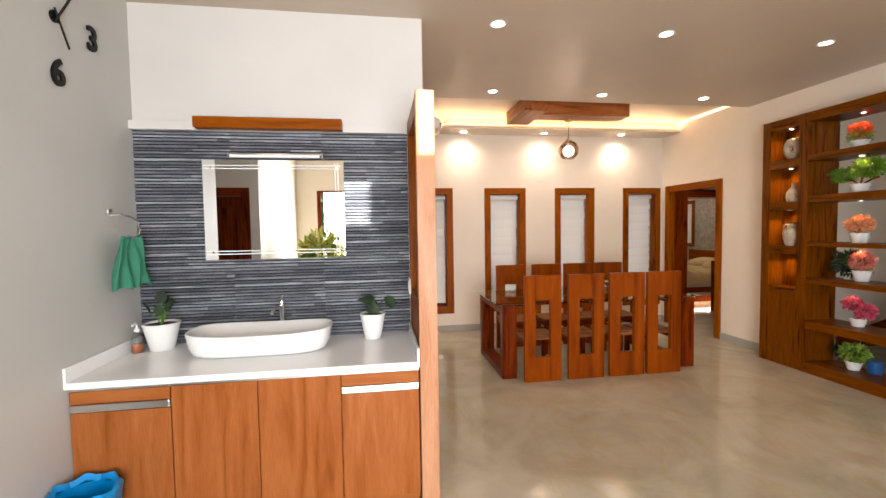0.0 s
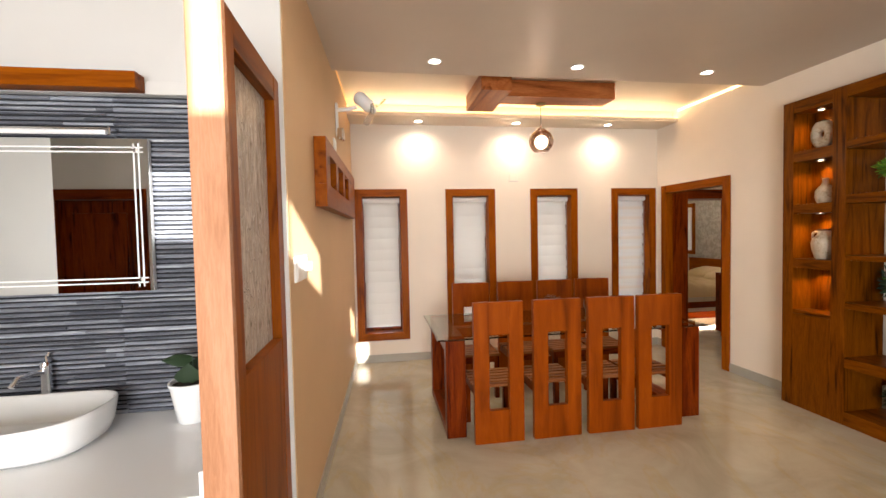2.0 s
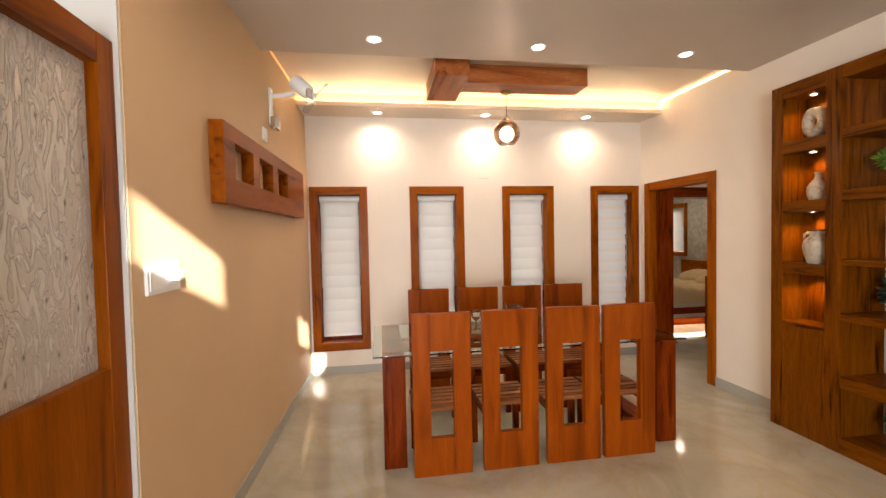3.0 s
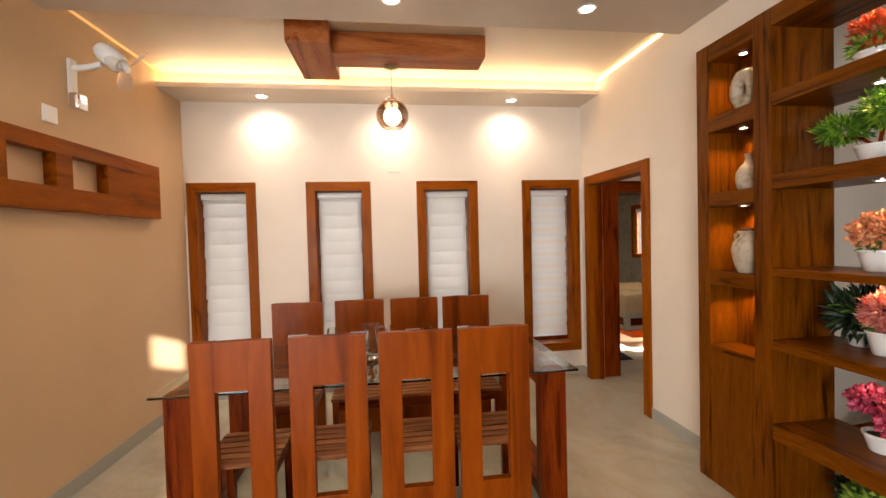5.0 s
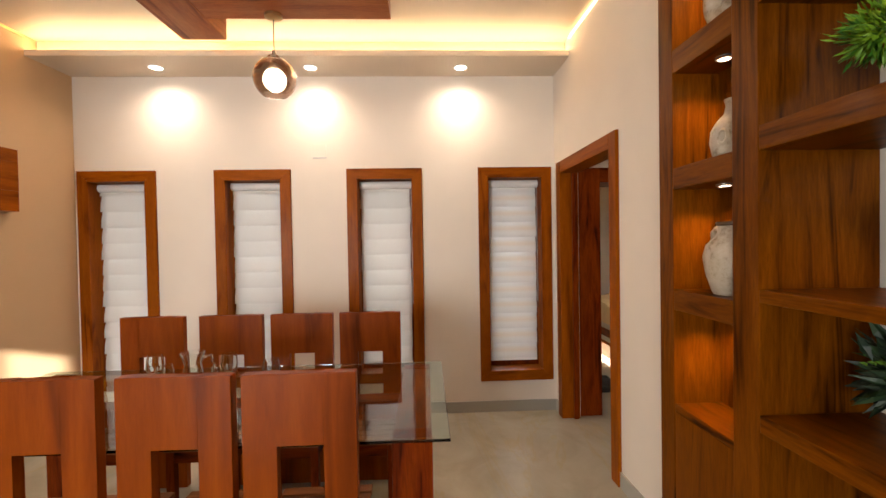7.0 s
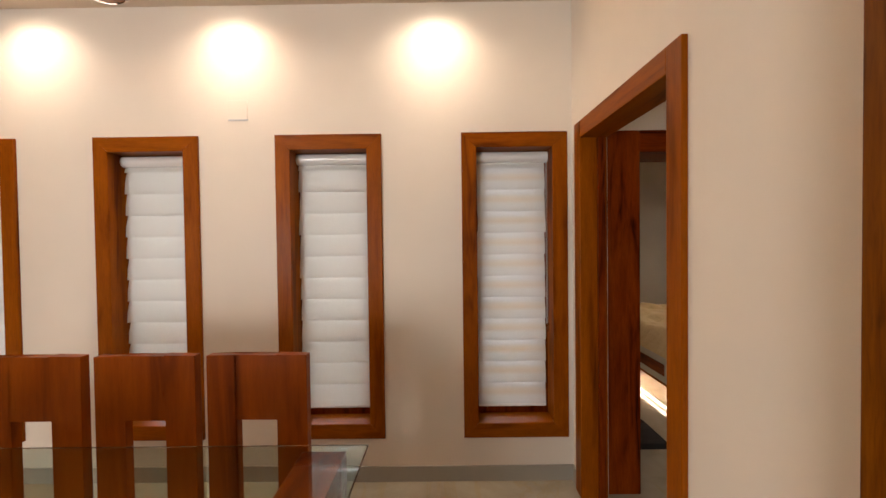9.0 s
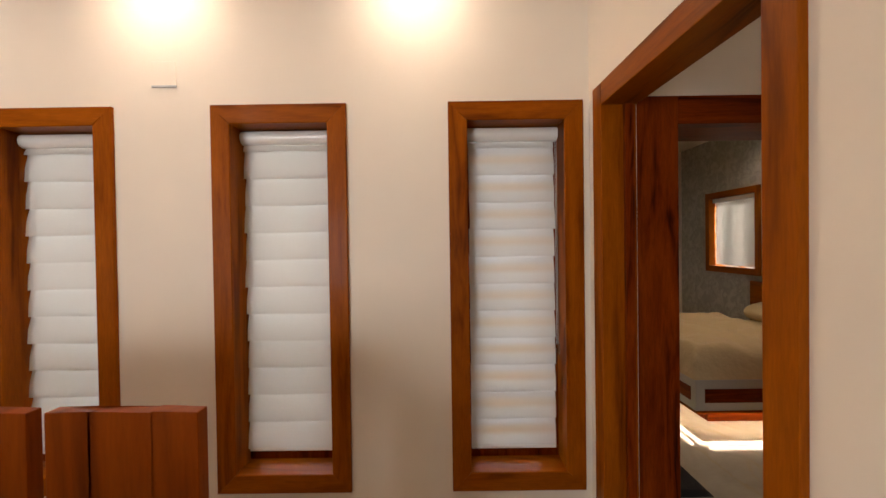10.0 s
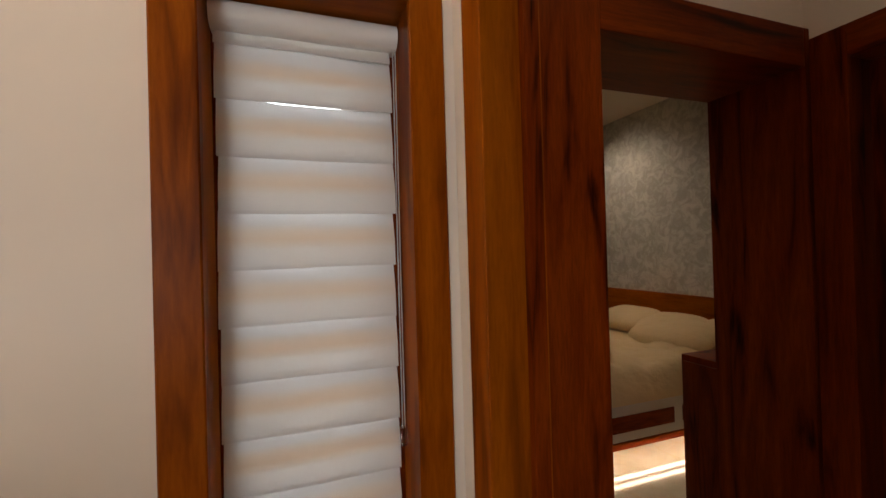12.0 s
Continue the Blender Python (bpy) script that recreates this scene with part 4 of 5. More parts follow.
def leaf_quad(bm, base, way, side, length, width, fold=0.25):
    """One pointed, slightly folded leaf of four faces."""
    way, side = way.normalized(), side.normalized()
    up = way.cross(side).normalized()
    a = bm.verts.new(base)
    m = bm.verts.new(base + way * length * 0.5 - up * width * fold)
    tip = bm.verts.new(base + way * length)
    l_ = bm.verts.new(base + way * length * 0.42 + side * width * 0.5)
    r_ = bm.verts.new(base + way * length * 0.42 - side * width * 0.5)
    bm.faces.new((a, m, l_)), bm.faces.new((a, r_, m)), bm.faces.new((m, tip, l_)), bm.faces.new((r_, tip, m))


def ball_crown(centre, radius, count, length, width, seed, squash=0.85, fill=0.55, upper=False):
    """Leaves or petals that point outwards from an uneven round crown."""
    rng, bm = random.Random(seed), bmesh.new()
    for _ in range(count):
        d = Vector((rng.gauss(0, 1), rng.gauss(0, 1), rng.gauss(0, 1))).normalized()
        if upper:
            d.z = abs(d.z) * 0.9 - 0.1
        lump = 0.8 + 0.3 * noise.noise(d * 2.2 + Vector((seed, 0, 0)))
        r = radius * lump * rng.uniform(fill, 1.0)
        base = Vector(centre) + Vector((d.x * r, d.y * r, d.z * r * squash))
        way = (d + Vector((rng.uniform(-0.5, 0.5), rng.uniform(-0.5, 0.5), rng.uniform(-0.4, 0.6)))).normalized()
        side = way.cross(Vector((rng.uniform(-1, 1), rng.uniform(-1, 1), rng.uniform(-1, 1)))).normalized()
        leaf_quad(bm, base, way, side, length * rng.uniform(0.7, 1.25), width * rng.uniform(0.7, 1.2))
    return bm


def fronds(base, count, length, seed, spread=1.0, leaflets=10, width=0.018):
    """Arching fronds with paired leaflets."""
    rng, bm = random.Random(seed), bmesh.new()
    for k in range(count):
        a = 2 * math.pi * (k + rng.uniform(-0.3, 0.3)) / count
        lift = rng.uniform(0.5, 1.2)
        out = Vector((math.cos(a), math.sin(a), 0)) * spread
        p = Vector(base)
        way = (out * 0.5 + Vector((0, 0, lift))).normalized()
        step = length * rng.uniform(0.7, 1.1) / leaflets
        for i in range(leaflets):
            q = p + way * step
            side = way.cross(Vector((0, 0, 1))).normalized()
            shrink = 1.0 - 0.6 * i / leaflets
            for s in (-1, 1):
                leaf_quad(bm, q, (side * s + way * 0.7).normalized(), way.cross(side), length * 0.22 * shrink, width * shrink)
            way = (way + out * 0.10 + Vector((0, 0, -0.13))).normalized()
            p = q
    return bm


def stems(base, tips, r=0.004):
    bm = bmesh.new()
    b = Vector(base)
    for tip in tips:
        q = Vector(tip)
        pipe([b, b.lerp(q, 0.5) + Vector((0.01, -0.01, 0.02)), q], r, 5, bm)
    return bm


BXP = 4.94
zb = [0.115, 0.566, 1.023, 1.406, 1.903, 2.336]
SHELF_GROUP = "shelf plants"
x, y, z = BXP, 3.47, zb[5]
tapered_pot("flower_pot", x, y, z, 0.06, 0.075, 0.085, "white pot of orange-red artificial flowers with green leaves", [
    ("foliage", ball_crown((x, y, z + 0.12), 0.11, 260, 0.045, 0.016, 21, 0.5), leaf_lime), ("blossom", ball_crown((x, y, z + 0.19), 0.10, 900, 0.03, 0.014, 22, 0.75), petal_orange)], SHELF_GROUP)
x, y, z = BXP, 3.46, zb[4]
tapered_pot("bonsai_pot", x, y, z, 0.06, 0.08, 0.09, "white pot of bright green artificial bonsai foliage", [
    ("stem", stems((x, y, z + 0.07), [(x - 0.05, y + 0.13, z + 0.15), (x, y - 0.16, z + 0.14), (x - 0.02, y - 0.02, z + 0.22)], 0.009), dark_z),
    ("foliage", ball_crown((x - 0.03, y + 0.12, z + 0.19), 0.125, 1100, 0.036, 0.010, 31, 0.62, 0.3), leaf_fresh),
    ("foliage", ball_crown((x, y - 0.09, z + 0.24), 0.17, 1800, 0.036, 0.010, 32, 0.66, 0.3), leaf_fresh)], SHELF_GROUP)
x, y, z = BXP, 3.45, zb[3]
tapered_pot("flower_pot", x, y, z, 0.06, 0.078, 0.10, "white pot of peach artificial flowers", [
    ("foliage", ball_crown((x, y, z + 0.12), 0.07, 90, 0.05, 0.016, 41, 0.5), leaf_mid),
    ("blossom", ball_crown((x, y, z + 0.185), 0.125, 1300, 0.03, 0.024, 42, 0.75), petal_peach)], SHELF_GROUP)
x, y, z = BXP, 3.42, zb[2]
tapered_pot("flower_pot", x, y, z, 0.055, 0.075, 0.11, "white pot with one large round pink flower head", [
    ("stem", stems((x, y, z + 0.08), [(x, y, z + 0.16)], 0.007), leaf_mid),
    ("blossom", ball_crown((x, y, z + 0.20), 0.105, 1900, 0.036, 0.011, 52, 0.95, 0.6), petal_pink),
    ("foliage", ball_crown((x, y, z + 0.13), 0.06, 60, 0.06, 0.016, 53, 0.4), leaf_lime)], SHELF_GROUP)
x, y, z = 5.01, 3.58, zb[2]
tapered_pot("fern_pot", x, y, z, 0.05, 0.065, 0.08, "dark green artificial fern behind the pink flower", [
    ("foliage", ball_crown((x, y, z + 0.16), 0.15, 420, 0.08, 0.03, 61, 0.85, 0.3), leaf_dark), ("frond", fronds((x, y - 0.03, z + 0.12), 12, 0.2, 62, 0.7, 10, 0.02), leaf_mid)], SHELF_GROUP)
x, y, z = BXP, 3.44, zb[1]
tapered_pot("flower_pot", x, y, z, 0.05, 0.07, 0.085, "white pot of magenta artificial blossoms", [
    ("stem", stems((x, y, z + 0.06), [(x, y + 0.1, z + 0.2), (x, y - 0.1, z + 0.22), (x - 0.02, y, z + 0.26), (x, y - 0.04, z + 0.17)], 0.004), dark_z),
    ("blossom", ball_crown((x, y + 0.05, z + 0.22), 0.09, 320, 0.036, 0.03, 71, 0.7), petal_magenta),
    ("blossom", ball_crown((x, y - 0.06, z + 0.16), 0.09, 260, 0.036, 0.03, 72, 0.8), petal_magenta)], SHELF_GROUP)
x, y, z = BXP, 3.47, zb[0]
tapered_pot("plant_pot", x, y, z, 0.05, 0.07, 0.09, "white pot of lime green leafy plant", [
    ("foliage", ball_crown((x, y, z + 0.17), 0.12, 380, 0.05, 0.032, 81, 0.8), leaf_lime),
    ("foliage", ball_crown((x + 0.08, y + 0.12, z + 0.14), 0.10, 150, 0.06, 0.03, 82, 0.8), leaf_dark)], SHELF_GROUP)
tin_blue = material("dull_blue_tin", (0.015, 0.10, 0.30), 0.45)
tin = thing("storage_tin", (5.02, 3.34, zb[0]), "small dull blue lidded tin on the bottom shelf", "tin")
part("body", lathe([(0, 0.001), (0.055, 0.001), (0.058, 0.006), (0.058, 0.10), (0, 0.10)], (5.02, 3.34, zb[0]), 28), tin_blue, tin, smooth=True)
part("lid", lathe([(0, 0.101), (0.061, 0.101), (0.061, 0.118), (0.055, 0.124), (0, 0.124)], (5.02, 3.34, zb[0]), 28), tin_blue, tin, smooth=True)

# ---- stair hall beyond the shelf ----
HX1 = 7.0
structure("wall_stairs", box(HX1, HX1 + 0.2, Y_S, 4.63, 0, 4.4), white_wall, "cream painted stair hall wall", "wall")
structure("wall_stairs_north", box(X_E + 0.10, HX1, 4.51, 4.63, 0, 4.4), white_wall, "cream painted stair hall wall", "wall")
structure("wall_stairs_south", box(X_E + 0.12, HX1, 0.4, 0.52, 0, 4.4), white_wall, "cream painted stair hall wall", "wall")
structure("ceiling_stairs", box(X_E + 0.05, HX1 + 0.2, 0.4, 4.63, 3.6, 3.7), recess_paint, "cream stair hall ceiling", "ceiling")
stair = thing("staircase", (6.4, 2.5, 0), "open wooden staircase rising along the hall wall", "staircase")
RISE, GO, N = 0.175, 0.26, 13
for i in range(N):
    y1 = 4.35 - GO * i
    z = RISE * (i + 1)
    part("tread", box(5.95, HX1 - 0.06, y1 - GO - 0.02, y1, z - 0.045, z, 0.006), dark_x, stair)
for xs in (5.93, HX1 - 0.055):
    bm = bmesh.new()
    pts = [(4.42, -0.0), (4.42, 0.16), (4.35 - GO * N, RISE * N + 0.12), (4.35 - GO * N, RISE * N - 0.13)]
    quad = []
    for xx in (xs, xs + 0.045):
        quad.append([bm.verts.new((xx, yy, zz)) for yy, zz in pts])
    bm.faces.new(quad[0]), bm.faces.new(quad[1][::-1])
    for i in range(4):
        bm.faces.new((quad[0][i], quad[1][i], quad[1][(i + 1) % 4], quad[0][(i + 1) % 4]))
    bmesh.ops.recalc_face_normals(bm, faces=bm.faces)
    part("stringer", bm, dark_y, stair)

# ---- dining table ----
table = thing("dining_table", (2.58, 4.66, 0), "glass-topped dining table on two wooden frame legs", "table")
part("tabletop", box(1.40, 3.79, 4.155, 5.21, 0.798, 0.81, 0.003), table_glass, table, "thick green-edged glass top").visible_shadow = False
for x0 in (1.465, 3.56):
    leg = part("leg_frame", box(x0, x0 + 0.16, 4.18, 4.27, 0, 0.798, 0.004), dark_z, table)
    part("post", box(x0, x0 + 0.16, 5.08, 5.17, 0, 0.798, 0.004), dark_z, leg)
    part("bottom_rail", box(x0 + 0.002, x0 + 0.158, 4.27, 5.08, 0, 0.07, 0.004), dark_y, leg)
    part("top_rail", box(x0 + 0.002, x0 + 0.158, 4.27, 5.08, 0.70, 0.796, 0.004), dark_y, leg)
part("stretcher", box(1.627, 3.558, 4.60, 4.72, 0.70, 0.785, 0.004), dark_x, table)

# ---- chairs ----


def chair():
    """Built at the origin: the back plank stands at y = 0 and the seat reaches to +y."""
    c = thing("dining_chair", (0, 0, 0), "high-backed teak dining chair with a slotted plank back", "chair", "chairs round the table")
    W, H, T = 0.40, 1.112, 0.045
    bm = bmesh.new()
    holed(bm, "y", 0, T, -W / 2, W / 2, 0, H, [(-0.083, 0.083, 0.26, 0.855)])
    bmesh.ops.dissolve_limit(bm, angle_limit=0.01, verts=bm.verts, edges=bm.edges)
    sharp = [e for e in bm.edges if len(e.link_faces) == 2 and e.calc_face_angle(0) > 1]
    bmesh.ops.bevel(bm, geom=sharp, offset=0.003, segments=2, profile=0.6, affect="EDGES")
    part("backrest", bm, chair_z, c)
    for s in (-1, 1):
        part("leg", box(s * 0.17 - 0.022, s * 0.17 + 0.022, 0.40, 0.445, 0, 0.425, 0.003), dark_z, c)
        part("seat_rail", box(s * 0.17 - 0.018, s * 0.17 + 0.018, T, 0.40, 0.36, 0.425, 0.003), dark_y, c)
    part("front_rail", box(-0.148, 0.148, 0.405, 0.44, 0.36, 0.424, 0.003), dark_x, c)
    for i in range(6):
        y0 = 0.055 + i * 0.068
        part("slat", box(-0.2, 0.2, y0, y0 + 0.056, 0.425, 0.45, 0.004), seat_x, c)
    return c


first = chair()
NEAR = [1.865, 2.35, 2.815, 3.25]
FAR = [1.93, 2.43, 2.885, 3.33]
first.matrix_basis = pose(NEAR[0], 4.04, 0, 0, 0, 0)
for x, t in zip(NEAR[1:], (0.6, -0.5, 1.0)):
    copy_thing(first, pose(x, 4.045, 0, 0, 0, t))
for x, t in zip(FAR, (-0.5, 0.6, 0.3, -1.2)):
    copy_thing(first, pose(x, 5.37, 0, 0, 0, 180 + t))

# ---- glassware on the table ----


def goblet(x, y, s=1.0):
    g = thing("goblet", (x, y, 0.81), "clear stemmed glass goblet with a gilt foot", "glass", "table glassware")
    part("foot", lathe([(0, 0.001), (0.034 * s, 0.001), (0.034 * s, 0.005), (0.008, 0.012), (0, 0.012)], (x, y, 0.81), 24), material("gilt", (0.6, 0.42, 0.12), 0.25, 1.0), g, "gilt foot", True)
    part("stem", pipe([(x + 0.0025 * math.sin(k * 1.9), y + 0.0025 * math.cos(k * 1.9), 0.818 + 0.0066 * k) for k in range(12)], 0.0048, 8), dark_rim, g, "dark twisted stem", True)
    outer = [(0.004, 0.082), (0.03, 0.096), (0.042, 0.125), (0.04, 0.165), (0.034, 0.19)]
    inn = [(0.0325, 0.19), (0.0385, 0.165), (0.0402, 0.125), (0.028, 0.098), (0, 0.086)]
    part("bowl", lathe([(r * s, h * s) for r, h in outer + inn], (x, y, 0.81), 28), clear_glass, g, smooth=True)


for x, y in ((2.45, 4.60), (2.66, 4.80), (2.93, 4.66), (2.28, 4.80), (2.72, 4.58)):
    goblet(x, y)
jug = thing("glass_jug", (2.55, 4.66, 0.81), "clear glass jug with a curved handle on the table", "jug")
prof = [(0, 0.001), (0.045, 0.001), (0.062, 0.03), (0.064, 0.08), (0.045, 0.14), (0.038, 0.18), (0.055, 0.235), (0.052, 0.235), (0.035, 0.18), (0.042, 0.14), (0.06, 0.08), (0.058, 0.033), (0, 0.008)]
part("body", lathe(prof, (2.55, 4.66, 0.81), 32), clear_glass, jug, smooth=True)
part("handle", pipe([(2.60, 4.66, 1.02), (2.64, 4.66, 1.03), (2.655, 4.66, 0.98), (2.64, 4.66, 0.91), (2.60, 4.66, 0.88)], 0.006, 8), clear_glass, jug, smooth=True)

# ---- west wall of the dining hall ----
box_thing = thing("wall_shelf", (X_W, 4.75, 1.82), "long brown wooden wall box with square openings", "wall shelf")
WB0, WB1 = 3.72, 5.80
WZ0, WZ1, WX0, WX1 = 1.845, 2.30, X_W + 0.002, X_W + 0.08
part("top_board", box(WX0, WX1, WB0, WB1, 2.205, WZ1, 0.003), wood_y, box_thing)
part("bottom_board", box(WX0, WX1, WB0, WB1, WZ0, 1.995, 0.003), wood_y, box_thing)
for y0, y1 in ((WB0, 3.89), (4.22, 4.35), (4.68, 4.81), (5.14, WB1)):
    part("upright", box(WX0, WX1 - 0.0005, y0, y1, 1.995, 2.205), wood_y, box_thing)
fan = thing("wall_fan", (X_W, 5.0, 2.6), "white wall fan with clear blades on a bracket", "fan")
FY, FZ = 4.94, 2.74
part("bracket", box(X_W, X_W + 0.022, FY - 0.035, FY + 0.035, FZ - 0.16, FZ + 0.14, 0.008), white_plastic, fan)
part("switch_box", box(X_W + 0.01, X_W + 0.075, FY - 0.05, FY + 0.05, FZ - 0.2, FZ - 0.09, 0.02), chrome, fan, "chrome switch housing")
part("arm", pipe([(X_W + 0.02, FY, FZ + 0.08), (X_W + 0.12, FY, FZ + 0.09), (X_W + 0.2, FY, FZ + 0.11)], 0.02, 12), white_plastic, fan, smooth=True)
head = lathe([(0, -0.09), (0.05, -0.088), (0.062, -0.06), (0.064, 0.05), (0.05, 0.085), (0.02, 0.098), (0, 0.1)], (0, 0, 0), 28)
FAN_POSE = pose(X_W + 0.26, FY, FZ + 0.16, 0, -50, 0)
head.transform(FAN_POSE)
part("motor", head, white_plastic, fan, smooth=True)
fan_clear = material("clear_fan_plastic", (0.85, 0.84, 0.82), 0.15, 0.0, Transmission_Weight=0.85, IOR=1.2)
for k in range(3):
    blade = bmesh.new()
    vs = []
    for r, w in ((0.03, 0.03), (0.07, 0.075), (0.12, 0.09), (0.16, 0.07), (0.18, 0.03)):
        vs.append([blade.verts.new((r, s * w / 2, -0.12 + s * 0.018)) for s in (-1, 1)])
    for p0, p1 in zip(vs, vs[1:]):
        blade.faces.new((p0[0], p0[1], p1[1], p1[0]))
    geo = bmesh.ops.extrude_face_region(blade, geom=list(blade.faces))
    bmesh.ops.translate(blade, verts=[v for v in geo["geom"] if isinstance(v, bmesh.types.BMVert)], vec=(0, 0, -0.003))
    bmesh.ops.recalc_face_normals(blade, faces=blade.faces)
    blade.transform(FAN_POSE @ pose(0, 0, 0, 0, 0, 120 * k + 20))
    part("blade", blade, fan_clear, fan, "clear plastic blade", True)
hub = lathe([(0, -0.145), (0.02, -0.142), (0.03, -0.12), (0.03, -0.088), (0, -0.088)], (0, 0, 0), 20)
hub.transform(FAN_POSE)
part("hub", hub, white_plastic, fan, smooth=True)


def plate(x, y0, y1, z0, z1, label, rockers):
    s = thing("wall_socket" if rockers else "switch_plate", (x, (y0 + y1) / 2, z0), label, "socket" if rockers else "switch")
    body = part("plate", box(x, x + 0.014, y0, y1, z0, z1, 0.004), white_plastic, s)
    n = max(1, rockers)
    for i in range(n):
        a = y0 + 0.012 + (y1 - y0 - 0.024) * i / n
        b = y0 + 0.012 + (y1 - y0 - 0.024) * (i + 1) / n - 0.004
        part("rocker", box(x + 0.014, x + 0.019, a, b, z0 + 0.016, z1 - 0.016, 0.002), white_plastic, body)
    return s


sock = plate(X_W, 3.07, 3.33, 1.42, 1.55, "white socket plate with a black plug", 2)
part("plug", box(X_W + 0.019, X_W + 0.055, 3.235, 3.275, 1.465, 1.515, 0.006), grey_plastic, sock, "small grey plug")
plate(X_W, 4.69, 4.80, 2.405, 2.51, "white switch plate below the fan", 0)
vent = thing("wall_plate", (2.72, Y_N, 2.33), "small square white blank plate on the wall", "wall plate")
part("plate", box(2.71, 2.83, Y_N - 0.006, Y_N, 2.342, 2.465, 0.003), white_wall, vent)
part("lip", box(2.708, 2.832, Y_N - 0.009, Y_N - 0.001, 2.334, 2.344, 0.002), grey_plastic, vent)

# skirtings
for name, dims in (("baseboard_north", (X_W, X_E, Y_N - 0.012, Y_N, 0, 0.10)), ("baseboard_west", (X_W, X_W + 0.012, 2.9, Y_N - 0.012, 0, 0.10)),
                   ("baseboard_east", (X_E - 0.012, X_E, SY1, DOOR_Y[0], 0, 0.10)), ("baseboard_corner", (X_E - 0.012, X_E, DOOR_Y[1], Y_N - 0.012, 0, 0.10)),
                   ("baseboard_east_south", (X_E - 0.012, X_E, 0.8, SY0, 0, 0.10))):
    structure(name, box(*dims, 0.002), skirting_stone, "grey-beige stone skirting", "skirting")

# the two long walls and all that hangs on them stand slightly off square
for ob in [o for o in scene.objects if o.parent is None]:
    if ob.name in ("wall_west", "baseboard_west", "wall_shelf", "wall_fan", "wall_socket", "switch_plate", "side_strip_light"):
        ob.matrix_basis = WEST_TURN @ ob.matrix_basis
    if ob.name in ("wall_east", "door_1", "baseboard_east", "baseboard_corner", "baseboard_east_south", "side_strip_light.001"):
        ob.matrix_basis = EAST_TURN @ ob.matrix_basis

# ---- partition with obscured glass ----
pt = thing("glass_partition", (0.475, 2.6, 0), "teak partition with a rippled glass panel", "partition")
PX0, PX1, PY0, PY1, PTOP = 0.415, 0.518, 2.245, 2.978, 2.375
part("front_post", box(PX0, PX1, PY0, PY0 + 0.035, 0, PTOP, 0.003), post_z, pt, "pale teak front post")
part("side_stile", box(PX0 + 0.003, PX1 - 0.002, PY0 + 0.035, PY0 + 0.115, 0, PTOP - 0.001, 0.003), wood_z, pt)
part("side_stile", box(PX0 + 0.003, PX1 - 0.002, PY1 - 0.09, PY1, 0, PTOP - 0.001, 0.003), wood_z, pt)
part("top_rail", box(PX0 + 0.004, PX1 - 0.003, PY0 + 0.115, PY1 - 0.09, PTOP - 0.11, PTOP - 0.001, 0.003), wood_y, pt)
part("lower_panel", box(PX0 + 0.006, PX1 - 0.004, PY0 + 0.115, PY1 - 0.09, 0, 1.19, 0.003), wood_z, pt)
pane = bmesh.new()
block(pane, PX0 + 0.05, PX1 - 0.045, PY0 + 0.115, PY1 - 0.09, 1.19, PTOP - 0.11)
part("pane", pane, obscured, pt, "rippled translucent glass")

switch = thing("partition_switch", (PX0, 2.80, 1.15), "small white switch plate on the partition stile", "switch")
plate_ob = part("plate", box(PX0 - 0.009, PX0 + 0.0035, 2.896, 2.966, 1.15, 1.26, 0.003), white_plastic, switch)
part("rocker", box(PX0 - 0.014, PX0 - 0.009, 2.911, 2.951, 1.17, 1.24, 0.002), white_plastic, plate_ob)

# ---- wash corner ----
W0, W1 = X_CLOCK, PX0
yF = 2.28
ZC = 0.865
# slate cladding, in tiles of split strips
clad = thing("slate_cladding", (W0, Y_WASH, ZC), "dark grey split-slate cladding behind the basin", "cladding", "", "structure")
TW, TH = 0.6, 0.288


def slate_tile(seed, w, h):
    rng = random.Random(seed)
    bm = bmesh.new()
    rows = round(h / 0.0222)
    edges = [0.0] + [(r + rng.uniform(-0.12, 0.12)) * h / rows for r in range(1, rows)] + [h]
    for r in range(rows):
        z0 = edges[r]
        z1 = edges[r + 1] - rng.uniform(0.006, 0.0085)
        x = 0.0
        while x < w - 1e-4:
            step = min(rng.uniform(0.3, 0.6), w - x)
            d = rng.uniform(0.010, 0.022)
            a, b = x, x + step
            tilt = rng.uniform(-0.003, 0.003)
            v = [bm.verts.new(p) for p in ((a, 0, z0), (b, 0, z0), (b, -d * 0.75, z0 + 0.002), (a, -d * 0.75, z0 + 0.002), (a, -d + tilt, (z0 + z1) / 2 + 0.002), (b, -d - tilt, (z0 + z1) / 2 + 0.002), (a, -d * 0.6, z1), (b, -d * 0.6, z1), (a, 0, z1), (b, 0, z1))]
            bm.faces.new((v[0], v[1], v[2], v[3])), bm.faces.new((v[3], v[2], v[5], v[4])), bm.faces.new((v[4], v[5], v[7], v[6])), bm.faces.new((v[6], v[7], v[9], v[8]))
            bm.faces.new((v[0], v[3], v[4], v[6], v[8])), bm.faces.new((v[1], v[9], v[7], v[5], v[2]))
            x += step
    bmesh.ops.recalc_face_normals(bm, faces=bm.faces)
    return finish(bm, "slate_tile", slate)


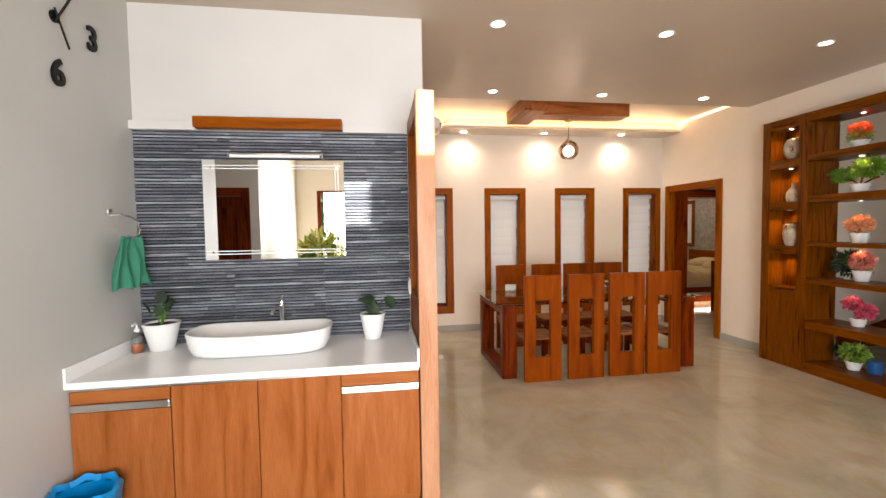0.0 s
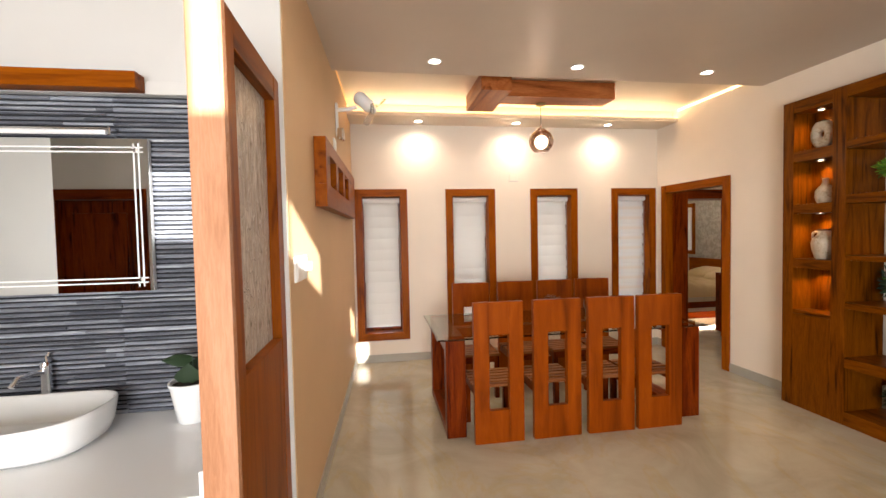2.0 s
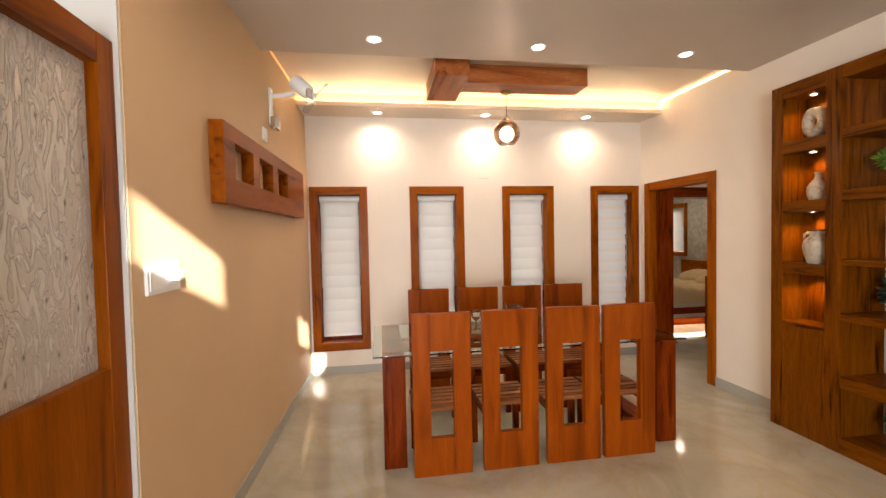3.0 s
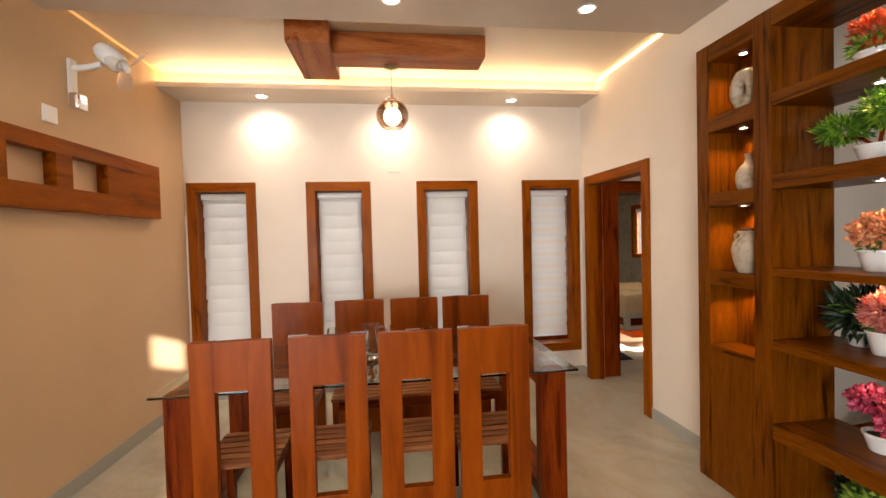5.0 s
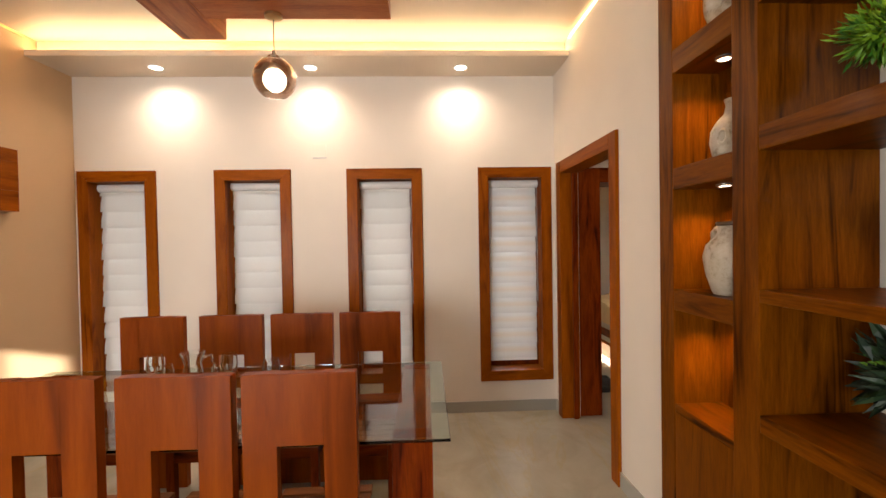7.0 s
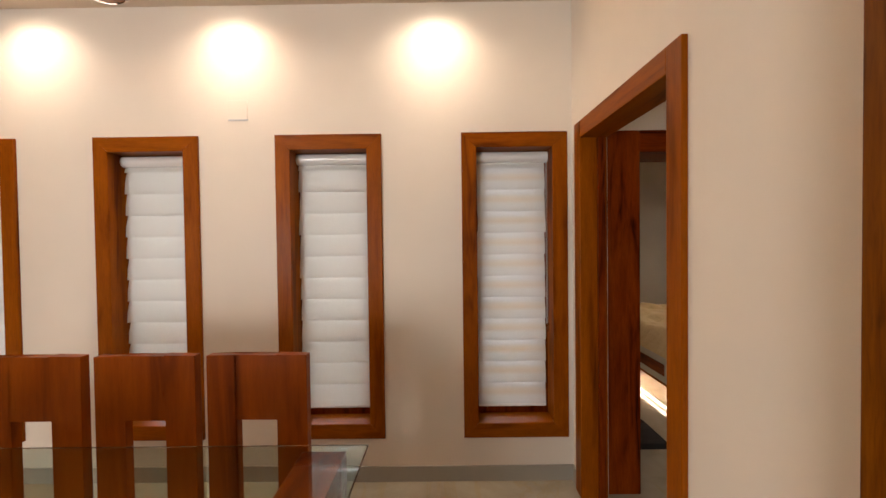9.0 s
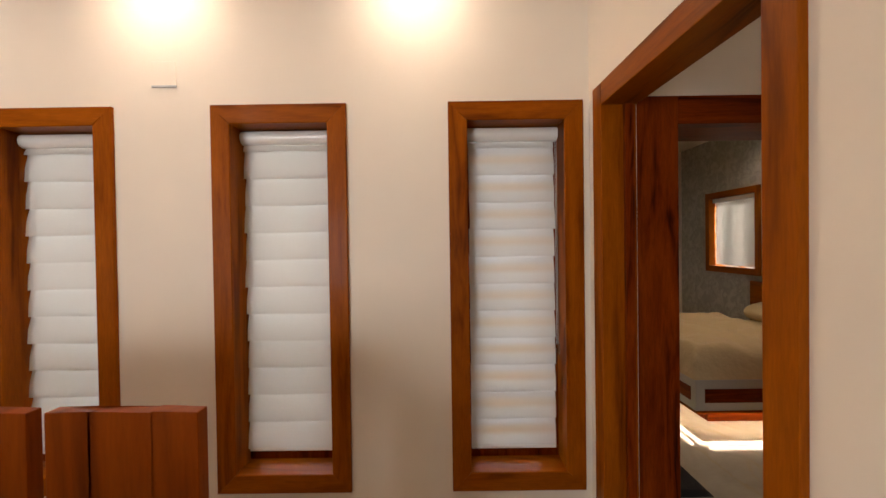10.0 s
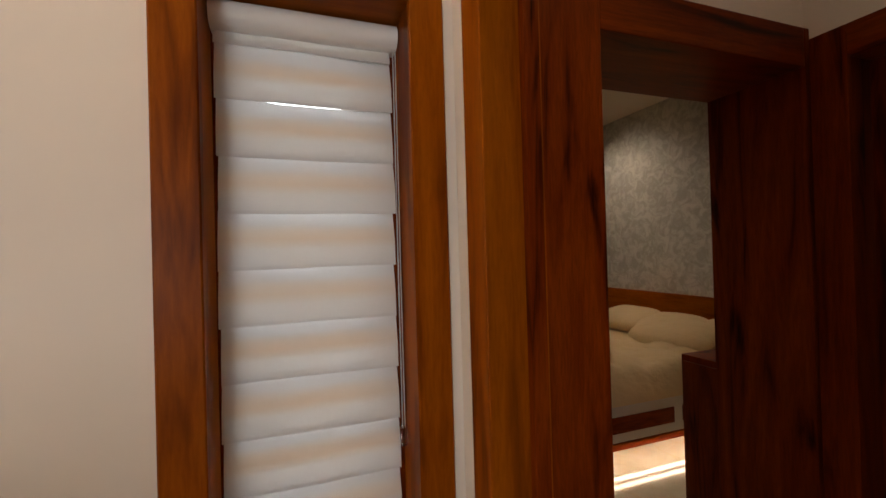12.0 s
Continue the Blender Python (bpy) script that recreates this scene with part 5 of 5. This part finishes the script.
# added dark sheet that stands in for shade deep between the strips
part("backing", box(W0, W1, Y_WASH - 0.0035, Y_WASH - 0.0005, ZC, 2.288), groove_shade, clad)
tile_w = (W1 - W0) / 3
tile_h = (2.288 - ZC) / 5
tile_meshes = [slate_tile(s, tile_w, tile_h) for s in range(5)]
for i in range(3):
    for j in range(5):
        t = new("slate_tile", tile_meshes[(i * 2 + j * 3) % 5])
        t.parent = clad
        t.matrix_parent_inverse = clad.matrix_basis.inverted()
        t.matrix_basis = Matrix.Translation((W0 + tile_w * i, Y_WASH, ZC + tile_h * j))
# ledge above the slate
structure("trim_ledge", box(W0, W1, Y_WASH - 0.05, Y_WASH, 2.288, 2.345, 0.003), wash_wall, "white plaster ledge above the slate", "ledge")
pel = thing("light_pelmet", (-0.49, 2.86, 2.27), "brown wooden light pelmet above the mirror", "pelmet")
part("board", box(-0.965, -0.03, 2.85, 2.928, 2.289, 2.36, 0.004), wood_x, pel)
tube = thing("mirror_tube_light", (-0.47, 2.87, 2.1), "slim unlit mirror light in a chrome holder", "tube light")
part("holder", box(-0.78, -0.17, 2.925, 2.96, 2.125, 2.14, 0.004), chrome, tube)
part("tube", pipe([(-0.775, 2.925, 2.12), (-0.19, 2.925, 2.12)], 0.011, 12), tube_off, tube, smooth=True)
for xx in (-0.78, -0.178):
    part("end_cap", box(xx, xx + 0.012, 2.91, 2.96, 2.105, 2.141, 0.003), chrome, tube)
mir = thing("mirror", (-0.48, 2.88, 1.40), "rectangular wall mirror with etched border lines", "mirror")
MX0, MX1, MZ0, MZ1 = -0.95, -0.033, 1.425, 2.095
part("backing", box(MX0, MX1, 2.938, 2.96, MZ0, MZ1, 0.002), grey_plastic, mir)
part("glass", box(MX0 + 0.001, MX1 - 0.001, 2.934, 2.9375, MZ0 + 0.001, MZ1 - 0.001), mirror_glass, mir, "bevelled mirror glass")
for k in (0.035, 0.055):
    for x0, x1, z0, z1 in ((MX0 + 0.01, MX1 - 0.02, MZ0 + k, MZ0 + k + 0.006), (MX0 + 0.01, MX1 - 0.02, MZ1 - k - 0.006, MZ1 - k), (MX1 - k - 0.006, MX1 - k, MZ0 + 0.02, MZ1 - 0.02)):
        part("etched_line", box(x0, x1, 2.9325, 2.9338, z0, z1), frosted_line, mir)
for xx in (MX0 + 0.05, MX1 - 0.05):
    for zz in (MZ0 + 0.05, MZ1 - 0.05):
        cap = lathe([(0, 0.006), (0.009, 0.005), (0.011, 0), (0, 0)], (0, 0, 0), 16)
        cap.transform(pose(xx, 2.934, zz, 90, 0, 0))
        part("mirror_cap", cap, chrome, mir, "chrome mirror cap", True)

# vanity
top = thing("vanity_worktop", ((W0 + W1) / 2, 2.6, ZC), "glossy white stone worktop with an upstand", "worktop")
part("slab", box(W0 + 0.001, W1 - 0.001, yF - 0.03, Y_WASH - 0.002, ZC - 0.035, ZC, 0.003), quartz, top)
part("upstand", box(W0 + 0.001, W0 + 0.014, yF - 0.03, Y_WASH - 0.03, ZC, ZC + 0.075, 0.002), quartz, top)
part("upstand", box(W1 - 0.014, W1 - 0.001, yF - 0.03, Y_WASH - 0.03, ZC, ZC + 0.075, 0.002), quartz, top)
CX = [W0 + 0.003, -0.90, -0.465, -0.025, W1 - 0.003]
zt = ZC - 0.037


def vanity_unit(i, x0, x1, drawer):
    v = thing("vanity_cabinet", ((x0 + x1) / 2, 2.6, 0), "orange-brown wood vanity unit with a steel-pull drawer" if drawer else "orange-brown wood vanity cupboard unit", "cabinet", "vanity units")
    part("body", box(x0, x1, yF + 0.02, Y_WASH - 0.01, 0.08, zt - 0.03), cab_z, v)
    part("plinth", box(x0, x1, yF + 0.05, Y_WASH - 0.01, 0, 0.08), cab_x, v)
    g = 0.002
    if drawer:
        part("drawer_front", box(x0 + g, x1 - g, yF, yF + 0.019, 0.742, zt - 0.022, 0.002), cab_x, v)
        part("pull_rail", box(x0 + g, x1 - g, yF - 0.008, yF + 0.015, 0.70, 0.738, 0.004), brushed, v, "steel pull rail")
        part("door", box(x0 + g, x1 - g, yF, yF + 0.019, 0.085, 0.696, 0.002), cab_z, v)
    else:
        part("door", box(x0 + g, x1 - g, yF, yF + 0.019, 0.085, zt - 0.022, 0.002), cab_z, v)
    part("top_channel", box(x0, x1, yF + 0.006, yF + 0.02, zt - 0.022, zt, 0.001), brushed, v, "steel channel")


for i in range(4):
    vanity_unit(i, CX[i] + (0.001 if i else 0), CX[i + 1] - 0.001, i in (0, 3))

# basin


def basin(cx, cy, z):
    b = thing("wash_basin", (cx, cy, z), "white rounded-rectangular vessel basin on the worktop", "basin")
    bm = bmesh.new()
    steps, rings = 64, []

    def ring(ax, ay, h, bow=0.0, e=0.5):
        out = []
        for k in range(steps):
            a = 2 * math.pi * k / steps
            c, s = math.cos(a), math.sin(a)
            px = ax * math.copysign(abs(c) ** e, c)
            out.append(bm.verts.new((cx + px, cy + ay * math.copysign(abs(s) ** (e + 0.15), s), z + h + bow * (px / ax) ** 2)))
        return out

    for ax, ay, h, bow in ((0.345, 0.15, 0.001, 0), (0.375, 0.175, 0.004, 0), (0.400, 0.195, 0.02, 0.0), (0.415, 0.206, 0.06, 0.003), (0.425, 0.213, 0.115, 0.010), (0.427, 0.215, 0.130, 0.012), (0.424, 0.212, 0.135, 0.012),
                           (0.418, 0.206, 0.134, 0.012), (0.413, 0.2, 0.128, 0.012), (0.40, 0.19, 0.07, 0.006), (0.36, 0.165, 0.03, 0.0), (0.05, 0.03, 0.02, 0.0)):
        rings.append(ring(ax, ay, h, bow))
    for a, b2 in zip(rings, rings[1:]):
        for k in range(steps):
            bm.faces.new((a[k], a[(k + 1) % steps], b2[(k + 1) % steps], b2[k]))
    bm.faces.new(rings[0][::-1]), bm.faces.new(rings[-1])
    bmesh.ops.recalc_face_normals(bm, faces=bm.faces)
    part("bowl", bm, porcelain, b, smooth=True)
    part("waste", lathe([(0, 0.026), (0.022, 0.026), (0.024, 0.021)], (cx, cy, z), 20), chrome, b, "chrome waste", True)


basin(-0.54, 2.70, ZC)
tap = thing("basin_tap", (-0.47, 2.925, ZC), "tall chrome basin tap behind the basin", "tap")
part("body", lathe([(0, 0.001), (0.026, 0.001), (0.026, 0.008), (0.02, 0.012), (0.019, 0.235), (0.021, 0.25), (0.019, 0.27), (0, 0.272)], (-0.47, 2.925, ZC), 24), chrome, tap, smooth=True)
part("spout", pipe([(-0.47, 2.925, ZC + 0.225), (-0.485, 2.88, ZC + 0.235), (-0.50, 2.82, ZC + 0.232), (-0.505, 2.795, ZC + 0.205)], 0.012, 12), chrome, tap, smooth=True)
part("lever", pipe([(-0.47, 2.925, ZC + 0.265), (-0.47, 2.935, ZC + 0.29), (-0.468, 2.945, ZC + 0.305)], 0.007, 10), chrome, tap, smooth=True)


def broad_leaf(bm, base, way, length, width, droop, side=None):
    """A broad oval leaf with a midrib fold."""
    way = way.normalized()
    side = (way.cross(Vector((0, 0, 1))) if side is None else side - way * side.dot(way)).normalized()
    up = side.cross(way)
    n, rows = 6, []
    for i in range(n + 1):
        t = i / n
        w = width * math.sin(math.pi * min(1, 0.06 + 0.94 * t) ** 0.8) * 0.5
        p = base + way * length * t - Vector((0, 0, droop * t * t))
        rows.append([bm.verts.new(p + side * w * s + up * abs(s) * w * 0.25) for s in (-1, -0.5, 0, 0.5, 1)])
    for a, b in zip(rows, rows[1:]):
        for k in range(4):
            bm.faces.new((a[k], a[k + 1], b[k + 1], b[k]))


def vanity_plant(x, y, r, h, seed, leaves, label):
    bm = bmesh.new()
    tips = []
    for dx, dy, dz, length, width, droop in leaves:
        base = Vector((x + dx * 0.4, y + dy * 0.4, ZC + h + dz))
        tips.append(tuple(base))
        broad_leaf(bm, base, Vector((dx, dy, 0.35)), length, width, droop)
    return tapered_pot("vanity_plant", x, y, ZC, r * 0.68, r, h, label, [("foliage", bm, leaf_dark), ("stem", stems((x, y, ZC + h - 0.02), tips, 0.004), leaf_mid)], "vanity plants")


vanity_plant(-1.19, 2.83, 0.105, 0.175, 3, [(-0.14, -0.05, 0.06, 0.12, 0.075, 0.03), (0.12, -0.04, 0.07, 0.12, 0.07, 0.03), (0.02, -0.1, 0.05, 0.10, 0.06, 0.02), (-0.03, 0.08, 0.12, 0.10, 0.07, 0.02), (0.06, 0.06, 0.10, 0.10, 0.06, 0.02)], "white pot with a dark-leaved plant on the worktop")
rp = vanity_plant(0.145, 2.84, 0.085, 0.175, 4, [(0.02, 0.06, 0.03, 0.07, 0.06, 0.01)], "white pot with round dark leaves on the worktop")
for at, way, length, width, side, mat in (((0.015, -0.02, 0.105), (-1, -0.2, -0.02), 0.115, 0.085, (0, -0.6, 0.8), leaf_dark), ((0.0, -0.03, 0.0), (0.1, -0.2, 1), 0.09, 0.1, (1, 0.2, 0), leaf_dark),
                                          ((0.095, -0.02, 0.11), (0.5, -0.3, -0.8), 0.10, 0.085, (0.7, -0.5, 0.4), leaf_dark)):
    rl = bmesh.new()
    root = Vector((0.145, 2.84, ZC + 0.175)) + Vector(at)
    broad_leaf(rl, root, Vector(way), length, width, 0.0, Vector(side))
    part("leaf", rl, mat, rp, smooth=True)
    part("stalk", stems((0.145, 2.84, ZC + 0.165), [tuple(root)], 0.003), leaf_dark, rp)
soap = thing("soap_bottle", (-1.31, 2.78, ZC), "clear pump bottle of orange soap on the worktop", "soap bottle")
part("liquid", lathe([(0, 0.002), (0.028, 0.002), (0.031, 0.01), (0.031, 0.058), (0, 0.058)], (-1.31, 2.78, ZC), 24), soap_liquid, soap, "orange soap", True)
part("bottle", lathe([(0.029, 0.0005), (0.033, 0.008), (0.033, 0.085), (0.026, 0.112), (0.013, 0.122), (0.013, 0.135), (0.011, 0.135), (0.011, 0.122), (0.024, 0.111), (0.0318, 0.085), (0.0318, 0.008), (0.029, 0.0005)], (-1.31, 2.78, ZC), 24), clear_glass, soap, "clear plastic bottle", True)
part("collar", lathe([(0, 0.134), (0.016, 0.134), (0.016, 0.15), (0.008, 0.156), (0, 0.156)], (-1.31, 2.78, ZC), 20), white_plastic, soap, smooth=True)
part("pump", pipe([(-1.31, 2.78, ZC + 0.134), (-1.31, 2.78, ZC + 0.178), (-1.31, 2.77, ZC + 0.184), (-1.31, 2.73, ZC + 0.18)], 0.006, 8), white_plastic, soap, "white pump", True)

# towel ring and towel
ring = thing("towel_ring", (X_CLOCK, 2.72, 1.70), "chrome towel ring on the wall", "towel ring")
part("wall_rose", box(X_CLOCK, X_CLOCK + 0.02, 2.65, 2.69, 1.72, 1.76, 0.006), chrome, ring)
part("loop", pipe([(X_CLOCK + 0.02, 2.65, 1.72), (X_CLOCK + 0.07, 2.66, 1.725), (X_CLOCK + 0.085, 2.74, 1.715), (X_CLOCK + 0.085, 2.82, 1.69), (X_CLOCK + 0.08, 2.85, 1.64), (X_CLOCK + 0.08, 2.84, 1.60), (X_CLOCK + 0.08, 2.76, 1.585), (X_CLOCK + 0.08, 2.70, 1.60)], 0.007, 10), chrome, ring, smooth=True)
tw = bmesh.new()
rows = []
for j in range(15):
    t = j / 14
    wide = 0.095 + 0.095 * t ** 0.6
    rows.append([tw.verts.new((X_CLOCK + 0.08 + 0.026 * math.sin(i * 0.9 + 1.0) * (0.5 + 0.8 * t) + 0.012 * math.sin(i * 0.35 + 5 * t), 2.735 + wide * (i / 24 - 0.5) * 2, 1.60 - 0.315 * t + 0.010 * math.sin(i * 1.3) * t - 0.02 * math.sin(i * 0.262) ** 2 * (1 - t))) for i in range(25)])
for a, b in zip(rows, rows[1:]):
    for k in range(24):
        tw.faces.new((a[k], a[k + 1], b[k + 1], b[k]))
geo = bmesh.ops.extrude_face_region(tw, geom=list(tw.faces))
bmesh.ops.translate(tw, verts=[v for v in geo["geom"] if isinstance(v, bmesh.types.BMVert)], vec=(-0.006, 0, 0))
bmesh.ops.recalc_face_normals(tw, faces=tw.faces)
tagged(part("hand_towel", tw, cloth_green, None, smooth=True), "green hand towel gathered through the towel ring", "towel")

# bin with a blue bag
bn_ = thing("waste_bin", (-1.22, 2.10, 0), "waste bin lined with a bright blue plastic bag", "bin")
part("bucket", lathe([(0, 0.001), (0.10, 0.001), (0.105, 0.01), (0.13, 0.37), (0.124, 0.37), (0.1, 0.012), (0, 0.012)], (-1.22, 2.10, 0), 28), blue_plastic, bn_, smooth=True)
bag = bmesh.new()
bag_rows = []
for h, r in ((0.27, 0.137), (0.34, 0.142), (0.385, 0.15), (0.40, 0.138), (0.375, 0.122)):
    bag_rows.append([bag.verts.new((-1.22 + (r + 0.006 * math.sin(k * 2.1) + 0.004 * math.sin(k * 5.0)) * math.cos(2 * math.pi * k / 40), 2.10 + (r + 0.006 * math.sin(k * 2.1)) * math.sin(2 * math.pi * k / 40), h + 0.008 * math.sin(k * 1.1))) for k in range(40)])
for a, b in zip(bag_rows, bag_rows[1:]):
    for k in range(40):
        bag.faces.new((a[k], a[(k + 1) % 40], b[(k + 1) % 40], b[k]))
bmesh.ops.recalc_face_normals(bag, faces=bag.faces)
part("bag", bag, blue_plastic, bn_, "crumpled blue bag rim", True)

# clock with separate numerals


def numeral(text, y, z, size, parent):
    cu = bpy.data.curves.new("numeral", "FONT")
    cu.body, cu.size, cu.extrude, cu.offset, cu.align_x, cu.align_y = text, size, 0.006, 0.0045, "CENTER", "CENTER"
    ob = new("numeral_text", cu)
    bpy.context.view_layer.update()
    me = bpy.data.meshes.new_from_object(ob)
    bpy.data.objects.remove(ob)
    me.materials.append(black_plastic)
    out = new("numeral", me)
    out.parent = parent
    out.matrix_parent_inverse = parent.matrix_basis.inverted()
    out.matrix_basis = pose(X_CLOCK + 0.008, y, z, 90, 0, 90)
    return out


CY, CZ = 2.33, 2.70
clock = thing("wall_clock", (X_CLOCK, CY, CZ), "wall clock of separate black numerals and hands", "clock")
for text, ang in (("12", 0), ("3", 90), ("6", 180), ("9", 270)):
    numeral(text, CY + 0.275 * math.sin(radians(ang)), CZ + 0.28 * math.cos(radians(ang)), 0.185, clock)
movement = lathe([(0, 0.001), (0.03, 0.001), (0.03, 0.012), (0, 0.016)], (0, 0, 0), 24)
movement.transform(pose(X_CLOCK, CY, CZ, 0, 90, 0))
part("movement", movement, black_plastic, clock, smooth=True)
for ang, length, name in ((35, 0.20, "minute_pointer"), (152, 0.15, "hour_pointer")):
    n_ = bmesh.new()
    block(n_, -0.002, 0.002, -0.006, 0.006, -0.04, length)
    n_.transform(Matrix.Translation((X_CLOCK + 0.018 + length * 0.02, CY, CZ)) @ pose(0, 0, 0, -ang, 0, 0))
    part(name, n_, black_plastic, clock)

# ---- living side, seen in the mirror ----
d4 = thing("door_4", (-2.0, -0.07, 0), "closed brown panelled door", "door", "", "structure")
part("jamb", box(-2.5, -2.39, -0.15, 0.02, 0, 2.2, 0.003), dark_z, d4)
part("jamb", box(-1.61, -1.50, -0.15, 0.02, 0, 2.2, 0.003), dark_z, d4)
part("head", box(-2.39, -1.61, -0.15, 0.02, 2.09, 2.2, 0.003), dark_x, d4)
lf = part("door_leaf", box(-2.388, -1.612, -0.10, -0.06, 0.005, 2.088, 0.003), dark_z, d4)
for z0, z1 in ((0.2, 0.95), (1.1, 1.95)):
    part("panel", box(-2.27, -1.73, -0.06, -0.048, z0, z1, 0.006), dark_z, lf)
gd = thing("window_6", (0.4, Y_S - 0.05, 0.02), "wide glazed garden door with dark frame", "window", "", "structure")
for x0, x1, z0, z1 in ((-1.0, -0.93, 0.02, 2.4), (1.73, 1.8, 0.02, 2.4), (0.365, 0.435, 0.02, 2.4), (-0.93, 1.73, 2.33, 2.4), (-0.93, 1.73, 0.02, 0.09)):
    part("frame_bar", box(x0, x1, Y_S - 0.09, Y_S - 0.02, z0, z1), dark_z, gd)
for x0, x1 in ((-0.93, 0.365), (0.435, 1.73)):
    part("pane", box(x0, x1, Y_S - 0.06, Y_S - 0.054, 0.09, 2.33), clear_glass, gd).visible_shadow = False
x, y = -0.75, -1.2
tapered_pot("floor_plant", x, y, 0, 0.14, 0.18, 0.38, "tall yellow-green leafy plant in a white floor pot", [
    ("stem", stems((x, y, 0.34), [(x + 0.1, y, 1.2), (x - 0.12, y + 0.05, 1.15), (x, y - 0.1, 1.35)], 0.012), dark_z),
    ("foliage", ball_crown((x, y, 1.2), 0.42, 620, 0.15, 0.07, 95, 1.1, 0.25), leaf_yellow)])
# garden greenery, made up this tall and dense to block low sun at the door
hedge = ball_crown((2.2, -9.0, 2.6), 5.2, 5200, 0.6, 0.4, 97, 0.52, 0.2)
tagged(part("hedge", hedge, leaf_mid), "green garden shrubs outside the garden door, enlarged to block low sun", "shrubs", kind="stuff")
